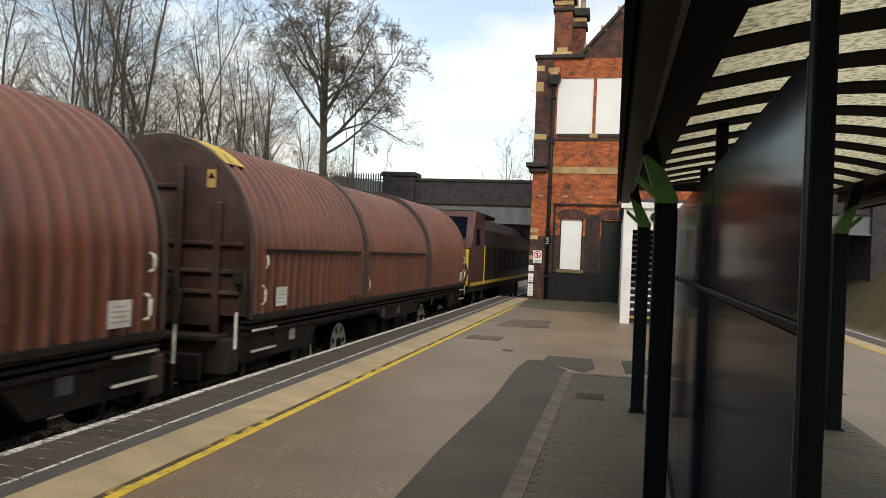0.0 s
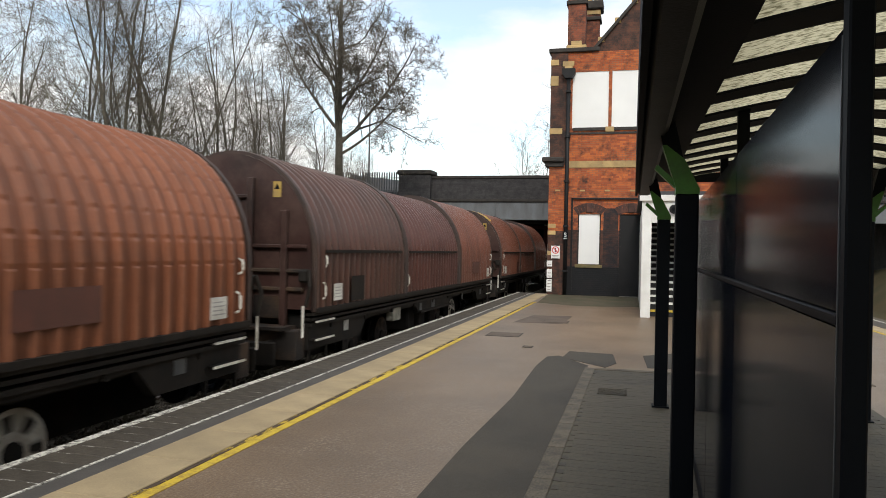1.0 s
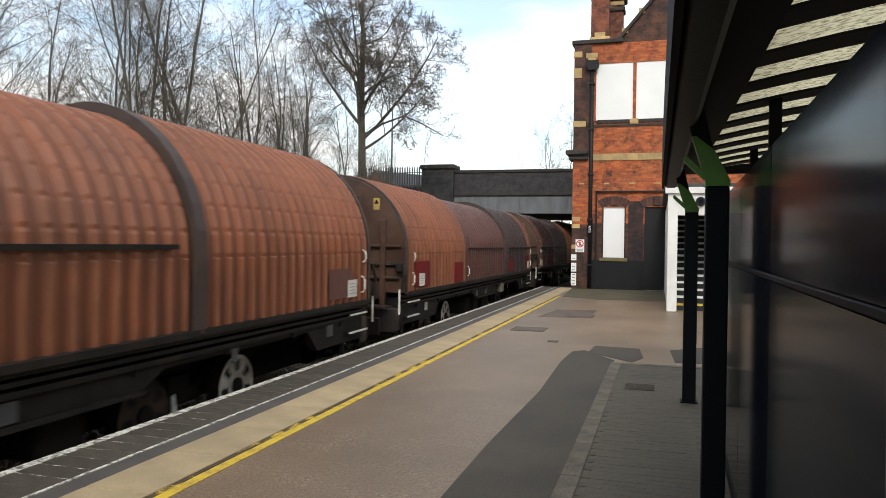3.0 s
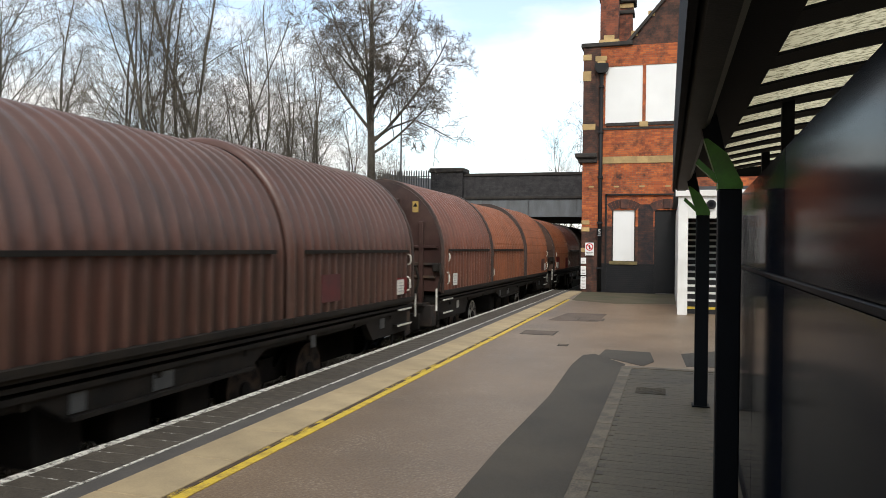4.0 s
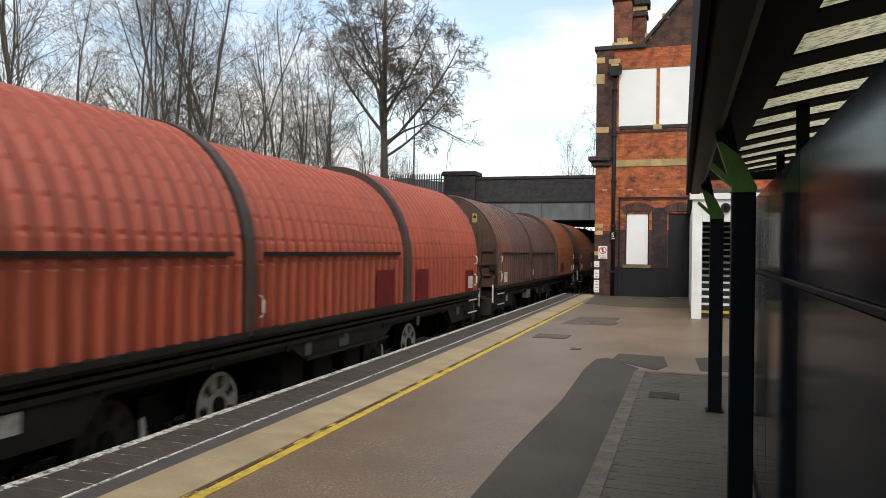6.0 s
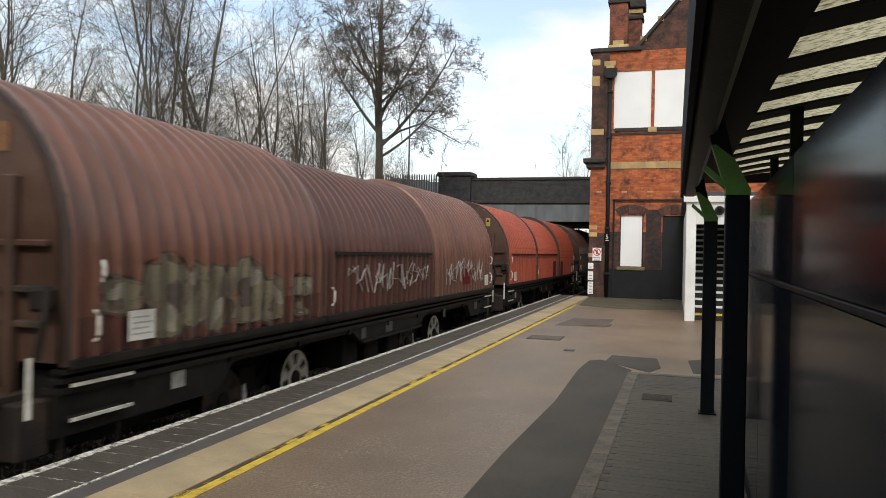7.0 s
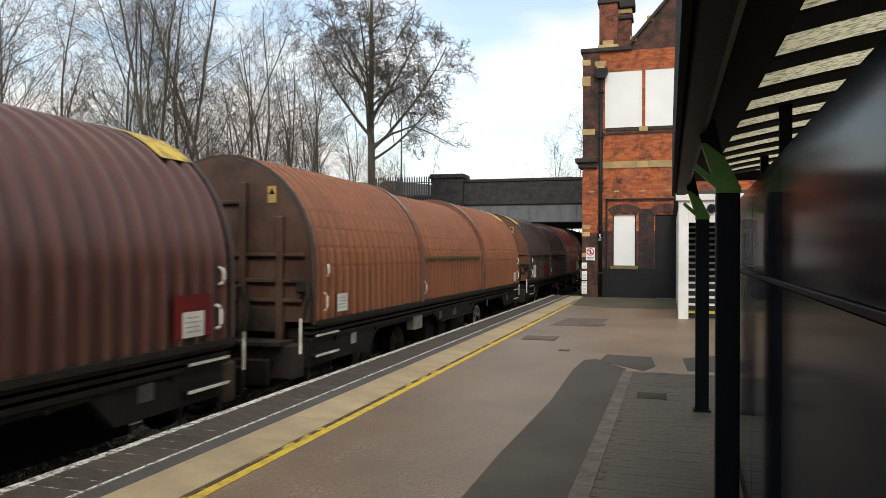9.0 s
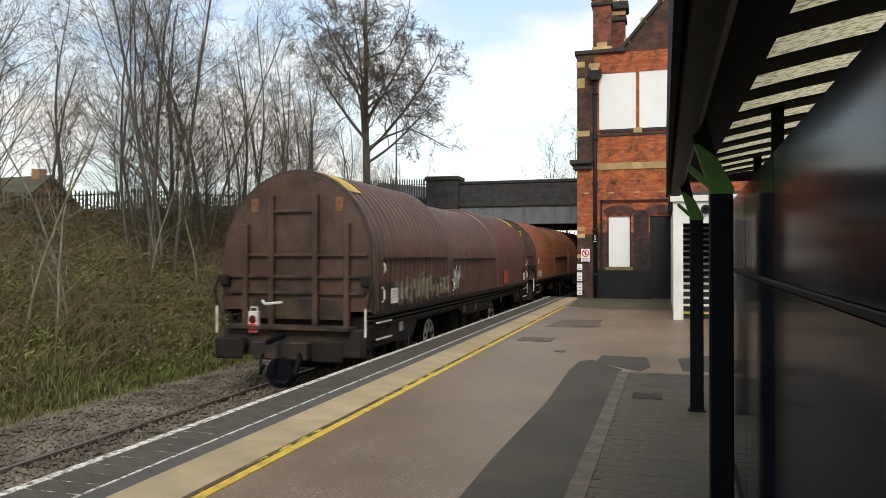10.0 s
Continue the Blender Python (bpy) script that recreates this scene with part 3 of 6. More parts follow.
def build_station():
    st = thing("station_building", "tall Victorian orange-brick station building with boarded windows", "building", m=pose(0, 0, 0))
    holes = LOW + UP
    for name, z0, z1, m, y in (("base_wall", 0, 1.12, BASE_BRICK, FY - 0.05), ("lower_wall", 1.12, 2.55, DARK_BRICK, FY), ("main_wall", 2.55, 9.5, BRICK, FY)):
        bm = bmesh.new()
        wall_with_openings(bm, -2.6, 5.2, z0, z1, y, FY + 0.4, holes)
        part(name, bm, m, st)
    bm = bmesh.new()
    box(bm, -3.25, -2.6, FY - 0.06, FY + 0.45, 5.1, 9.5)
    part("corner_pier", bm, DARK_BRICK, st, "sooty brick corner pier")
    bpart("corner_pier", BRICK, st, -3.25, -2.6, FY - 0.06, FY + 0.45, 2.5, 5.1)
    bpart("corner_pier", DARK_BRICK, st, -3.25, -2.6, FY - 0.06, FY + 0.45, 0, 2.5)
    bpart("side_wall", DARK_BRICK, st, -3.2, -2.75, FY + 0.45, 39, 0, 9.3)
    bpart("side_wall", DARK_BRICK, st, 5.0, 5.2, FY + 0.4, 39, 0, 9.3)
    # painted and blotched brick right of the lower window
    bm = bmesh.new()
    wall_with_openings(bm, -1.12, 5.2, 1.12, 3.4, FY - 0.006, FY + 0.002, [(-0.56, 0.4, 1.0, 3.24)])
    part("dark_panelling", bm, SOOTY_BASE, st)
    # gable
    bm = bmesh.new()
    prism(bm, [(-1.62, 9.5), (3.6, 9.5), (1.0, 12.55)], "y", FY + 0.02, FY + 0.4)
    part("gable", bm, DARK_BRICK, st)
    for a, b in (((-1.66, 9.46), (1.0, 12.56)), ((3.66, 9.46), (1.0, 12.56))):
        bm = bmesh.new()
        dx, dz = b[0] - a[0], b[1] - a[1]
        prism(bm, [a, b, (b[0], b[1] + 0.16), (a[0] - 0.07 * (1 if dx > 0 else -1), a[1] + 0.08)], "y", FY - 0.1, FY + 0.5)
        part("gable_coping", bm, DARK_STONE, st)
    for k in range(3):
        x = -1.35 + 0.62 * k
        bpart("kneeler", SANDSTONE, st, x - 0.12, x + 0.12, FY - 0.02, FY + 0.2, 9.85 + 0.72 * k, 10.05 + 0.72 * k)
    bm = bmesh.new()
    prism(bm, [(-1.7, 9.45), (1.0, 12.6), (3.7, 9.45)], "y", FY + 0.5, 39)
    part("roof", bm, SLATE, st)
    for x0, x1 in ((-3.2, -1.7), (3.7, 5.2)):
        bpart("flat_roof", SLATE, st, x0, x1, FY + 0.4, 39, 9.2, 9.4)
    bpart("parapet_coping", DARK_STONE, st, -3.34, -1.4, FY - 0.12, FY + 0.5, 9.5, 9.66, bevel=0.02)
    bpart("string_course", DARK_STONE, st, -2.6, 5.2, FY - 0.03, FY + 0.01, 6.28, 6.36)
    # sandstone band made of blocks
    for i in range(18):
        bpart("band_stone", SANDSTONE, st, -2.5 + 0.43 * i + 0.004, -2.5 + 0.43 * (i + 1), FY - 0.025, FY + 0.1, 4.98, 5.24, bevel=0.006)
    for i in range(4):
        bpart("tie_stone", SANDSTONE, st, -3.0 + 0.95 * i, -2.8 + 0.95 * i, FY - 0.07 if i == 0 else FY - 0.012, FY + 0.1, 4.06, 4.12)
    # cornice on the pier
    bpart("cornice", DARK_STONE, st, -3.52, -2.68, FY - 0.3, FY + 0.5, 5.2, 5.38, bevel=0.03)
    bpart("cornice", DARK_STONE, st, -3.4, -2.68, FY - 0.18, FY + 0.5, 5.0, 5.2, bevel=0.03)
    for z in (8.2, 6.3, 9.0):
        bpart("quoin", SANDSTONE, st, -3.27, -3.27 + (0.32 if z != 6.3 else 0.5), FY - 0.08, FY + 0.2, z, z + 0.38 * (1 if z == 8.2 else 0.6), bevel=0.01)
    for z in (2.35, 1.55, 2.62):
        bpart("quoin", SANDSTONE, st, -3.26, -2.95, FY - 0.08, FY + 0.2, z, z + 0.16, bevel=0.01)
    # lower window surrounds: arches, sills, boards
    for n, (x0, x1, z0, z1) in enumerate(LOW):
        w = new("window")
        w.parent = st
        # all but the first are near-black boards for the shade in the openings
        board = bpart("board", BOARD if n == 0 else SHADE_BLACK, w, x0 + 0.04, x1 - 0.04, FY + 0.06, FY + 0.12, z0 + 0.02, z1)
        bpart("window_frame", SHADE_BLACK, w, x0, x0 + 0.045, FY + 0.03, FY + 0.16, z0, z1)
        bpart("window_frame", SHADE_BLACK, w, x1 - 0.045, x1, FY + 0.03, FY + 0.16, z0, z1)
        if n != 1:
            bpart("sill", mat("mossy_sill", (0.2, 0.15, 0.06), (0.1, 0.09, 0.04), 4), w, x0 - 0.08, x1 + 0.08, FY - 0.09, FY + 0.1, z0 - 0.13, z0, bevel=0.015)
        for k in range(9):
            a0, a1 = radians(125 - 70 * k / 9), radians(125 - 70 * (k + 1) / 9)
            mx, r0, r1 = (x0 + x1) / 2, 0.78, 1.1
            zc = z1 - 0.68
            b = bmesh.new()
            prism(b, [(mx + r0 * math.cos(a0), zc + r0 * math.sin(a0)), (mx + r1 * math.cos(a0), zc + r1 * math.sin(a0)), (mx + r1 * math.cos(a1) - 0.006, zc + r1 * math.sin(a1)), (mx + r0 * math.cos(a1) - 0.006, zc + r0 * math.sin(a1))], "y", FY - 0.02, FY + 0.05)
            part("arch_brick", b, ARCH_BRICK, w)
        bpart("keystone", ARCH_BRICK, w, (x0 + x1) / 2 - 0.13, (x0 + x1) / 2 + 0.13, FY - 0.06, FY + 0.05, z1 + 0.05, z1 + 0.42, bevel=0.02)
    for n, (x0, x1, z0, z1) in enumerate(UP):
        w = new("window")
        w.parent = st
        bpart("board", BOARD, w, x0 + 0.003, x1 - 0.003, FY + 0.03, FY + 0.1, z0 + 0.06, z1)
        bpart("sill", DARK_STONE, w, x0 + 0.05, x1 - 0.05, FY - 0.05, FY + 0.1, z0 - 0.06, z0 + 0.06)
    bpart("mullion_stone", SANDSTONE, st, -1.12, -0.8, FY - 0.06, FY + 0.03, 6.36, 6.56, bevel=0.01)
    # projecting label mould over the ground floor
    for x0, x1, z0, z1 in ((-2.36, 0.3, 3.74, 3.8), (-2.36, -2.29, 0.15, 3.8)):
        bpart("conduit", IRON, st, x0, x1, FY - 0.09, FY - 0.03, z0, z1)
    # rainwater pipe
    dp = thing("drainpipe", "black cast-iron rainwater pipe with a hopper head on the wall", "drainpipe")
    bm = bmesh.new()
    tube(bm, [(-2.55, FY - 0.14, 0.05), (-2.55, FY - 0.14, 8.5)], 0.075, 10)
    part("pipe", bm, IRON, dp, smooth=True)
    bm = bmesh.new()
    prism(bm, [(-2.68, 8.45), (-2.42, 8.45), (-2.3, 8.62), (-2.3, 8.82), (-2.8, 8.82), (-2.8, 8.62)], "y", FY - 0.3, FY - 0.02)
    part("hopper", bm, IRON, dp)
    for i in range(5):
        bpart("collar", IRON, dp, -2.65, -2.45, FY - 0.24, FY - 0.03, 0.9 + 1.75 * i, 0.98 + 1.75 * i)
    bpart("hopper_stone", SANDSTONE, st, -2.8, -2.36, FY - 0.09, FY + 0.1, 8.95, 9.14, bevel=0.01)
    bpart("hopper_stone", SANDSTONE, st, -2.72, -2.42, FY - 0.09, FY + 0.1, 8.83, 8.95, bevel=0.01)
    # chimneys
    for x, y, w, z0, top in ((-2.3, FY + 0.4, 0.34, 9.5, 12.1), (-1.82, FY + 2.2, 0.3, 9.3, 12.0)):
        c = new("chimney")
        c.parent = st
        bpart("chimney_shaft", CHIMNEY_BRICK, c, x - w, x + w, y - w, y + w, z0, top)
        bpart("plinth", SANDSTONE, c, x - w - 0.05, x + w + 0.05, y - w - 0.05, y + w + 0.05, z0, z0 + 0.3, bevel=0.03)
        bpart("plinth_block", SANDSTONE, c, x - 0.2, x + 0.2, y - w - 0.03, y, z0 + 0.3, z0 + 0.46, bevel=0.01)
        bpart("band", DARK_STONE, c, x - w - 0.07, x + w + 0.07, y - w - 0.07, y + w + 0.07, top - 0.7, top - 0.55, bevel=0.02)
        bpart("band", SANDSTONE, c, x - w - 0.03, x + w + 0.03, y - w - 0.03, y + w + 0.03, top - 0.45, top - 0.28)
        bpart("cap", DARK_STONE, c, x - w - 0.14, x + w + 0.14, y - w - 0.14, y + w + 0.14, top - 0.25, top + 0.1, bevel=0.04)
        for s in (-0.15, 0.15):
            b = bmesh.new()
            tube(b, [(x + s, y, top), (x + s, y, top + 0.55)], [0.13, 0.1], 10)
            part("chimney_pot", b, SANDSTONE, c)
    # signs on the pier
    sg = thing("letter_sign", "small black square sign with a white letter S", "sign", m=pose(-2.55, FY - 0.24, 2.34))
    sg.scale = (0.8, 1, 0.8)
    bpart("plate", BLACK_PAINT, sg, -0.13, 0.13, -0.015, 0.015, -0.2, 0.13)
    fc = bpy.data.curves.new("letter", "FONT")
    fc.body, fc.size, fc.align_x, fc.align_y, fc.extrude = "S", 0.3, "CENTER", "CENTER", 0.003
    fc.materials.append(WHITE_PAINT)
    lt = new("letter", fc)
    lt.parent, lt.matrix_basis = sg, pose(0, -0.02, 0, 90, 0, 0)
    bpart("text_bar", WHITE_PAINT, sg, -0.085, 0.085, -0.019, -0.014, -0.18, -0.155)
    sn = thing("warning_sign", "white no-crossing sign with a red ring on the brick pier", "sign", m=pose(-2.93, FY - 0.1, 1.68))
    sn.scale = (0.88, 1, 0.88)
    bpart("plate", BOARD, sn, -0.19, 0.19, -0.015, 0.015, -0.3, 0.27)
    b = bmesh.new()
    ring = [[b.verts.new((r * math.cos(2 * math.pi * k / 24), -0.02, 0.08 + r * math.sin(2 * math.pi * k / 24))) for k in range(24)] for r in (0.165, 0.125)]
    for k in range(24):
        b.faces.new((ring[0][k], ring[0][(k + 1) % 24], ring[1][(k + 1) % 24], ring[1][k]))
    part("ring", b, LAMP_RED, sn)
    b = bmesh.new()
    prism(b, [(-0.12, 0.17), (-0.09, 0.2), (0.12, -0.01), (0.09, -0.04)], "y", -0.021, -0.018)
    part("slash", b, LAMP_RED, sn)
    bpart("pictogram", BLACK_PAINT, sn, -0.03, 0.03, -0.0175, -0.0145, -0.01, 0.17)
    for i, w in enumerate((0.15, 0.12, 0.14)):
        bpart("text_bar", PRINT, sn, -w, w, -0.019, -0.014, -0.18 - 0.06 * i, -0.15 - 0.06 * i)
    for z0, z1 in ((1.1, 1.33), (0.66, 1.0), (0.12, 0.6)):
        wp = thing("white_marker_plate", "worn white plate fixed to the brick pier", "sign", "marker plates", pose(-3.16, FY - 0.08, z0))
        bpart("plate", BOARD, wp, -0.1, 0.1, -0.015, 0.015, 0, z1 - z0)
        for i in range(int((z1 - z0) / 0.12)):
            bpart("text_bar", PRINT, wp, -0.06, 0.06, -0.019, -0.014, 0.05 + 0.12 * i, 0.08 + 0.12 * i)


def build_bridge():
    br = thing("road_bridge", "dark brick and grey steel road bridge over the railway", "bridge", m=pose(0, 40, 0))
    bpart("parapet", BRIDGE_BRICK, br, -11.5, 22, 0, 0.45, 4.55, 5.72)
    bpart("parapet_coping", DARK_STONE, br, -11.5, 22, -0.06, 0.5, 5.72, 5.9, bevel=0.03)
    bpart("ledge", DARK_STONE, br, -11.5, 22, -0.12, 0.3, 4.42, 4.58, bevel=0.02)
    bpart("girder", GIRDER, br, -11.5, 22, -0.02, 0.35, 3.5, 4.42)
    bpart("girder_flange", GIRDER, br, -11.5, 22, -0.18, 0.5, 3.42, 3.5)
    for i in range(12):
        x = -10.2 + 2.65 * i
        bpart("stiffener", GIRDER, br, x, x + 0.04, -0.13, 0, 3.5, 4.4)
    # unseen depth added to darken the track below; underside's shade is in the colour
    bpart("deck", SHADE_BLACK, br, -11.5, 22, 0.5, 13.5, 3.6, 4.4)
    bpart("far_parapet", BRIDGE_BRICK, br, -11.5, 22, 13.5, 13.9, 3.5, 5.8)
    for x0, x1 in ((-13.2, -11.3), (12.5, 14.5)):
        bpart("pier", BRIDGE_BRICK, br, x0, x1, -0.3, 14, -0.9, 5.95)
        bpart("pier_cap", DARK_STONE, br, x0 - 0.08, x1 + 0.08, -0.4, 1.0, 5.95, 6.22, bevel=0.05)
    bpart("abutment", BRIDGE_BRICK, br, -11.3, -9.3, 0.6, 13.4, -0.9, 3.6)
    bpart("wing_wall", BRIDGE_BRICK, br, -20, -13.2, 0.1, 0.5, 2.0, 5.0)


def build_stairs():
    st = thing("covered_staircase", "white-framed covered staircase with white step edges", "staircase", m=pose(0, 19.1, 0))
    bpart("door_post", WHITE_PAINT, st, 0.22, 0.47, 0, 0.25, 0, 3.1, bevel=0.01)
    bpart("door_post", WHITE_PAINT, st, 2.2, 2.45, 0, 0.25, 0, 3.1, bevel=0.01)
    bpart("lintel", WHITE_PAINT, st, 0.47, 2.2, 0.0, 0.25, 2.5, 3.06)
    bpart("fascia", WHITE_PAINT, st, 0.15, 2.5, -0.08, 0, 3.06, 3.22, bevel=0.01)
    bpart("side_wall", WHITE_PAINT, st, 0.24, 0.34, 0.25, 9.05, 0, 3.0)
    # near-black wall, lining and steps carry the stairwell's shade in their colour
    bpart("side_wall", SHADE_BLACK, st, 2.32, 2.42, 0.25, 9.05, 0, 3.0)
    bpart("inner_lining", SHADE_BLACK, st, 0.345, 0.37, 0.26, 9.0, 0, 3.0)
    bpart("roof", SLATE, st, 0.12, 2.55, 0.0, 9.05, 3.22, 3.32)
    for i in range(14):
        y, z = 0.55 + 0.29 * i, 0.182 * (i + 1)
        s = bpart("step", SHADE_BLACK, st, 0.38, 2.3, y, y + 0.4, z - 0.182, z)
        bpart("nosing", YELLOW_LINE if i == 0 else WHITE_PAINT, s, 0.385, 2.29, y - 0.012, y + 0.05, z - 0.055, z + 0.004)
    cm = thing("wall_lamp", "small round white bulkhead lamp above the stair entrance", "lamp", m=pose(1.02, 19.04, 2.85))
    bm = bmesh.new()
    tube(bm, [(0, 0.06, 0), (0, 0, 0), (0, -0.06, 0)], [0.12, 0.12, 0.09], 16)
    part("casing", bm, GUTTER, cm)
    bm = bmesh.new()
    tube(bm, [(0, -0.06, 0), (0, -0.075, 0)], [0.06, 0.05], 14)
    part("lens", bm, BLACK_PAINT, cm)


# ---- canopy and hoarding ----
def translucent_sheet():
    m = bpy.data.materials.new("roof_sheet")
    m.use_nodes = True
    nt = m.node_tree
    nt.nodes.remove(nt.nodes["Principled BSDF"])
    out = nt.nodes["Material Output"]
    d, t, mix = nt.nodes.new("ShaderNodeBsdfDiffuse"), nt.nodes.new("ShaderNodeBsdfTranslucent"), nt.nodes.new("ShaderNodeMixShader")
    tc, n, ramp = nt.nodes.new("ShaderNodeTexCoord"), nt.nodes.new("ShaderNodeTexNoise"), nt.nodes.new("ShaderNodeValToRGB")
    mp = nt.nodes.new("ShaderNodeMapping")
    mp.inputs["Scale"].default_value = (1, 1.5, 1)
    n.inputs["Scale"].default_value, n.inputs["Detail"].default_value = 26, 9
    ramp.color_ramp.elements[0].position, ramp.color_ramp.elements[0].color = 0.33, (0.17, 0.155, 0.09, 1)
    ramp.color_ramp.elements[1].position, ramp.color_ramp.elements[1].color = 0.55, (0.6, 0.56, 0.39, 1)
    nt.links.new(tc.outputs["Object"], mp.inputs["Vector"])
    nt.links.new(mp.outputs["Vector"], n.inputs["Vector"])
    nt.links.new(n.outputs["Fac"], ramp.inputs["Fac"])
    for s in (d, t):
        nt.links.new(ramp.outputs["Color"], s.inputs["Color"])
    mix.inputs[0].default_value = 0.75
    nt.links.new(d.outputs[0], mix.inputs[1])
    nt.links.new(t.outputs[0], mix.inputs[2])
    nt.links.new(mix.outputs[0], out.inputs["Surface"])
    return m


CX0, CX1, CZ, CRISE, CEND = 0.45, 2.5, 2.6, 0.14, 8.9


def arch(u):
    return CX0 + (CX1 - CX0) * u, CZ + CRISE * math.sin(math.pi * u)


def build_canopy():
    c = thing("platform_canopy", "black steel platform canopy with translucent beige roof strips", "canopy")
    n = 12
    bm = bmesh.new()
    rows = [[bm.verts.new((arch(i / n)[0], y, arch(i / n)[1] + 0.02)) for i in range(n + 1)] for y in (-9.0, CEND)]
    for i in range(n):
        bm.faces.new((rows[0][i], rows[0][i + 1], rows[1][i + 1], rows[1][i]))
    part("roof_sheet", bm, translucent_sheet(), c, "dirty translucent roof sheet")
    y = 1.77 - 0.685 * 15
    while y < CEND:
        bm = bmesh.new()
        y0, y1 = y + 0.41, min(y + 0.685, CEND)
        for i in range(n):
            (xa, za), (xb, zb) = arch(i / n), arch((i + 1) / n)
            prism(bm, [(xa, za), (xb, zb), (xb, zb + 0.016), (xa, za + 0.016)], "y", y0, y1)
        part("rib", bm, CANOPY_BLACK, c)
        y += 0.685
    for s, x0, x1 in ((-1, 0.05, CX0), (1, CX1, 2.9)):
        bpart("eaves_beam", CANOPY_BLACK, c, x0, x1, -9, CEND, CZ, CZ + 0.35)
        xa, xb = (0.2, 0.24) if s < 0 else (x1 - 0.24, x1 - 0.2)
        bpart("eaves_plate", CANOPY_BLACK, c, xa, xb, -9, CEND, CZ - 0.1, CZ)
        xo = x0 - 0.03 if s < 0 else x1
        bpart("fascia", CANOPY_BLACK, c, xo, xo + 0.03, -9, CEND, CZ - 0.18, CZ + 0.5)
        xg = x0 + 0.0 if s < 0 else x1 - 0.17
        bpart("gutter", GUTTER, c, xg, xg + 0.16, -9, CEND, CZ - 0.17, CZ - 0.002, bevel=0.03)
    bpart("end_board", CANOPY_BLACK, c, CX0, CX1, CEND - 0.04, CEND, CZ, CZ + 0.12)
    for x, s in ((0.33, -1), (2.33, 1)):
        for k in ((2, 3) if s < 0 else (0, 1, 2, 3)):
            yy = 3.93 + 3.57 * (k - 2) + (0 if k else 0.0)
            p = new("post")
            p.parent = c
            bpart("shaft", BLACK_PAINT, p, x - 0.068, x + 0.068, yy - 0.05, yy + 0.09, 0, 2.06, bevel=0.008)
            bpart("collar", GREEN_PAINT, p, x - 0.071, x + 0.071, yy - 0.053, yy + 0.093, 2.06, 2.1)
            bm = bmesh.new()
            prism(bm, [(x - 0.07 * s, 2.1), (x + 0.07 * s, 2.1), (x + 0.155 * s, 2.37), (x + 0.13 * s, 2.37), (x + 0.02 * s, 2.28)], "y", yy - 0.035, yy + 0.07)
            part("bracket", bm, GREEN_PAINT, p, "bright green angled bracket")
            bm = bmesh.new()
            prism(bm, [(x + 0.03 * s, 2.29), (x + 0.152 * s, 2.36), (x + 0.2 * s, CZ), (x + 0.1 * s, CZ)], "y", yy - 0.03, yy + 0.065)
            part("bracket_head", bm, BLACK_PAINT, p)
            bm = bmesh.new()
            prism(bm, [(x + 0.055 * s, 2.13), (x + 0.075 * s, 2.1), (x + 0.2 * s, 2.22), (x + 0.185 * s, 2.25)], "y", yy - 0.02, yy + 0.05)
            part("strut", bm, GREEN_PAINT, p)
            bpart("foot", BLACK_PAINT, p, x - 0.09, x + 0.09, yy - 0.07, yy + 0.11, 0, 0.02)
    for xx, yy in ((0.71, 4.35), (0.92, 7.3)):
        bpart("hanger", CANOPY_BLACK, c, xx - 0.037, xx + 0.037, yy - 0.03, yy + 0.03, 2.02, arch(0.2)[1] + 0.02)


def build_hoarding():
    h = thing("black_hoarding", "gloss black panelled screen with rails between canopy posts", "screen", m=pose(0.45, 2.3, 0, 0, 0, -1.5) @ pose(-0.45, -2.3, 0))
    x0, x1 = 0.43, 0.47
    for y0, y1 in ((0.58, 2.44), (2.44, 3.96), (3.96, 5.45)):
        for z0, z1 in ((0.12, 1.552), (1.578, 2.12)):
            bpart("panel", DULL_PANEL if y0 < 2 else PANEL, h, x0, x1, y0 + 0.004, y1 - 0.004, z0, z1, bevel=0.003)
    for z, t in ((0.06, 0.05), (1.565, 0.012)):
        bpart("rail", RAIL_BLACK, h, x0 - 0.006, x1 + 0.006, 0.58, 5.46, z - t, z + t, bevel=0.004)
    bpart("end_post", BLACK_PAINT, h, x0 - 0.004, x1 + 0.0, 0.53, 0.58, 0, CZ + 0.05, bevel=0.004)
    bpart("end_strip", GALV, h, x0 - 0.006, x0 - 0.001, 0.572, 0.578, 0.02, 2.1)
    bpart("foot", BLACK_PAINT, h, x0 - 0.01, x1 + 0.01, 5.45, 5.49, 0, 2.14)


build_ground()
build_track(-6.1, "tracks")
build_track(8.0, "tracks")
build_station()
build_bridge()
build_stairs()
build_canopy()
build_hoarding()


# ---- the freight train ----
TRACK_X, PITCH, HOOD = -6.1, 16.32, 14.35
SECTS = ((0.0, 4.75), (4.75, 9.8), (9.8, 14.35))
HW, HB, HS, HT = 1.42, 1.345, 2.12, 3.74
WHEEL_R = 0.41
MID_GROW = -0.04  # the middle hood slides in under the end hoods


def travelled(t):
    """How far the front of the second wagon's hood has come along the platform."""
    return 6.0 + 17.695 * t + 0.052 * t * t


CACHE = {}


def shared(key, maker, name, material, parent, own=None, label="", smooth=False):
    """A part whose mesh is built once; own gives this object a paint of its own."""
    if key not in CACHE:
        bm = bmesh.new()
        maker(bm)
        CACHE[key] = mesh_of(name, bm, material, smooth)
    ob = new(name, CACHE[key])
    ob.parent = parent
    if own is not None:
        ob.material_slots[0].link = "OBJECT"
        ob.material_slots[0].material = own
    return tagged(ob, label) if label else ob


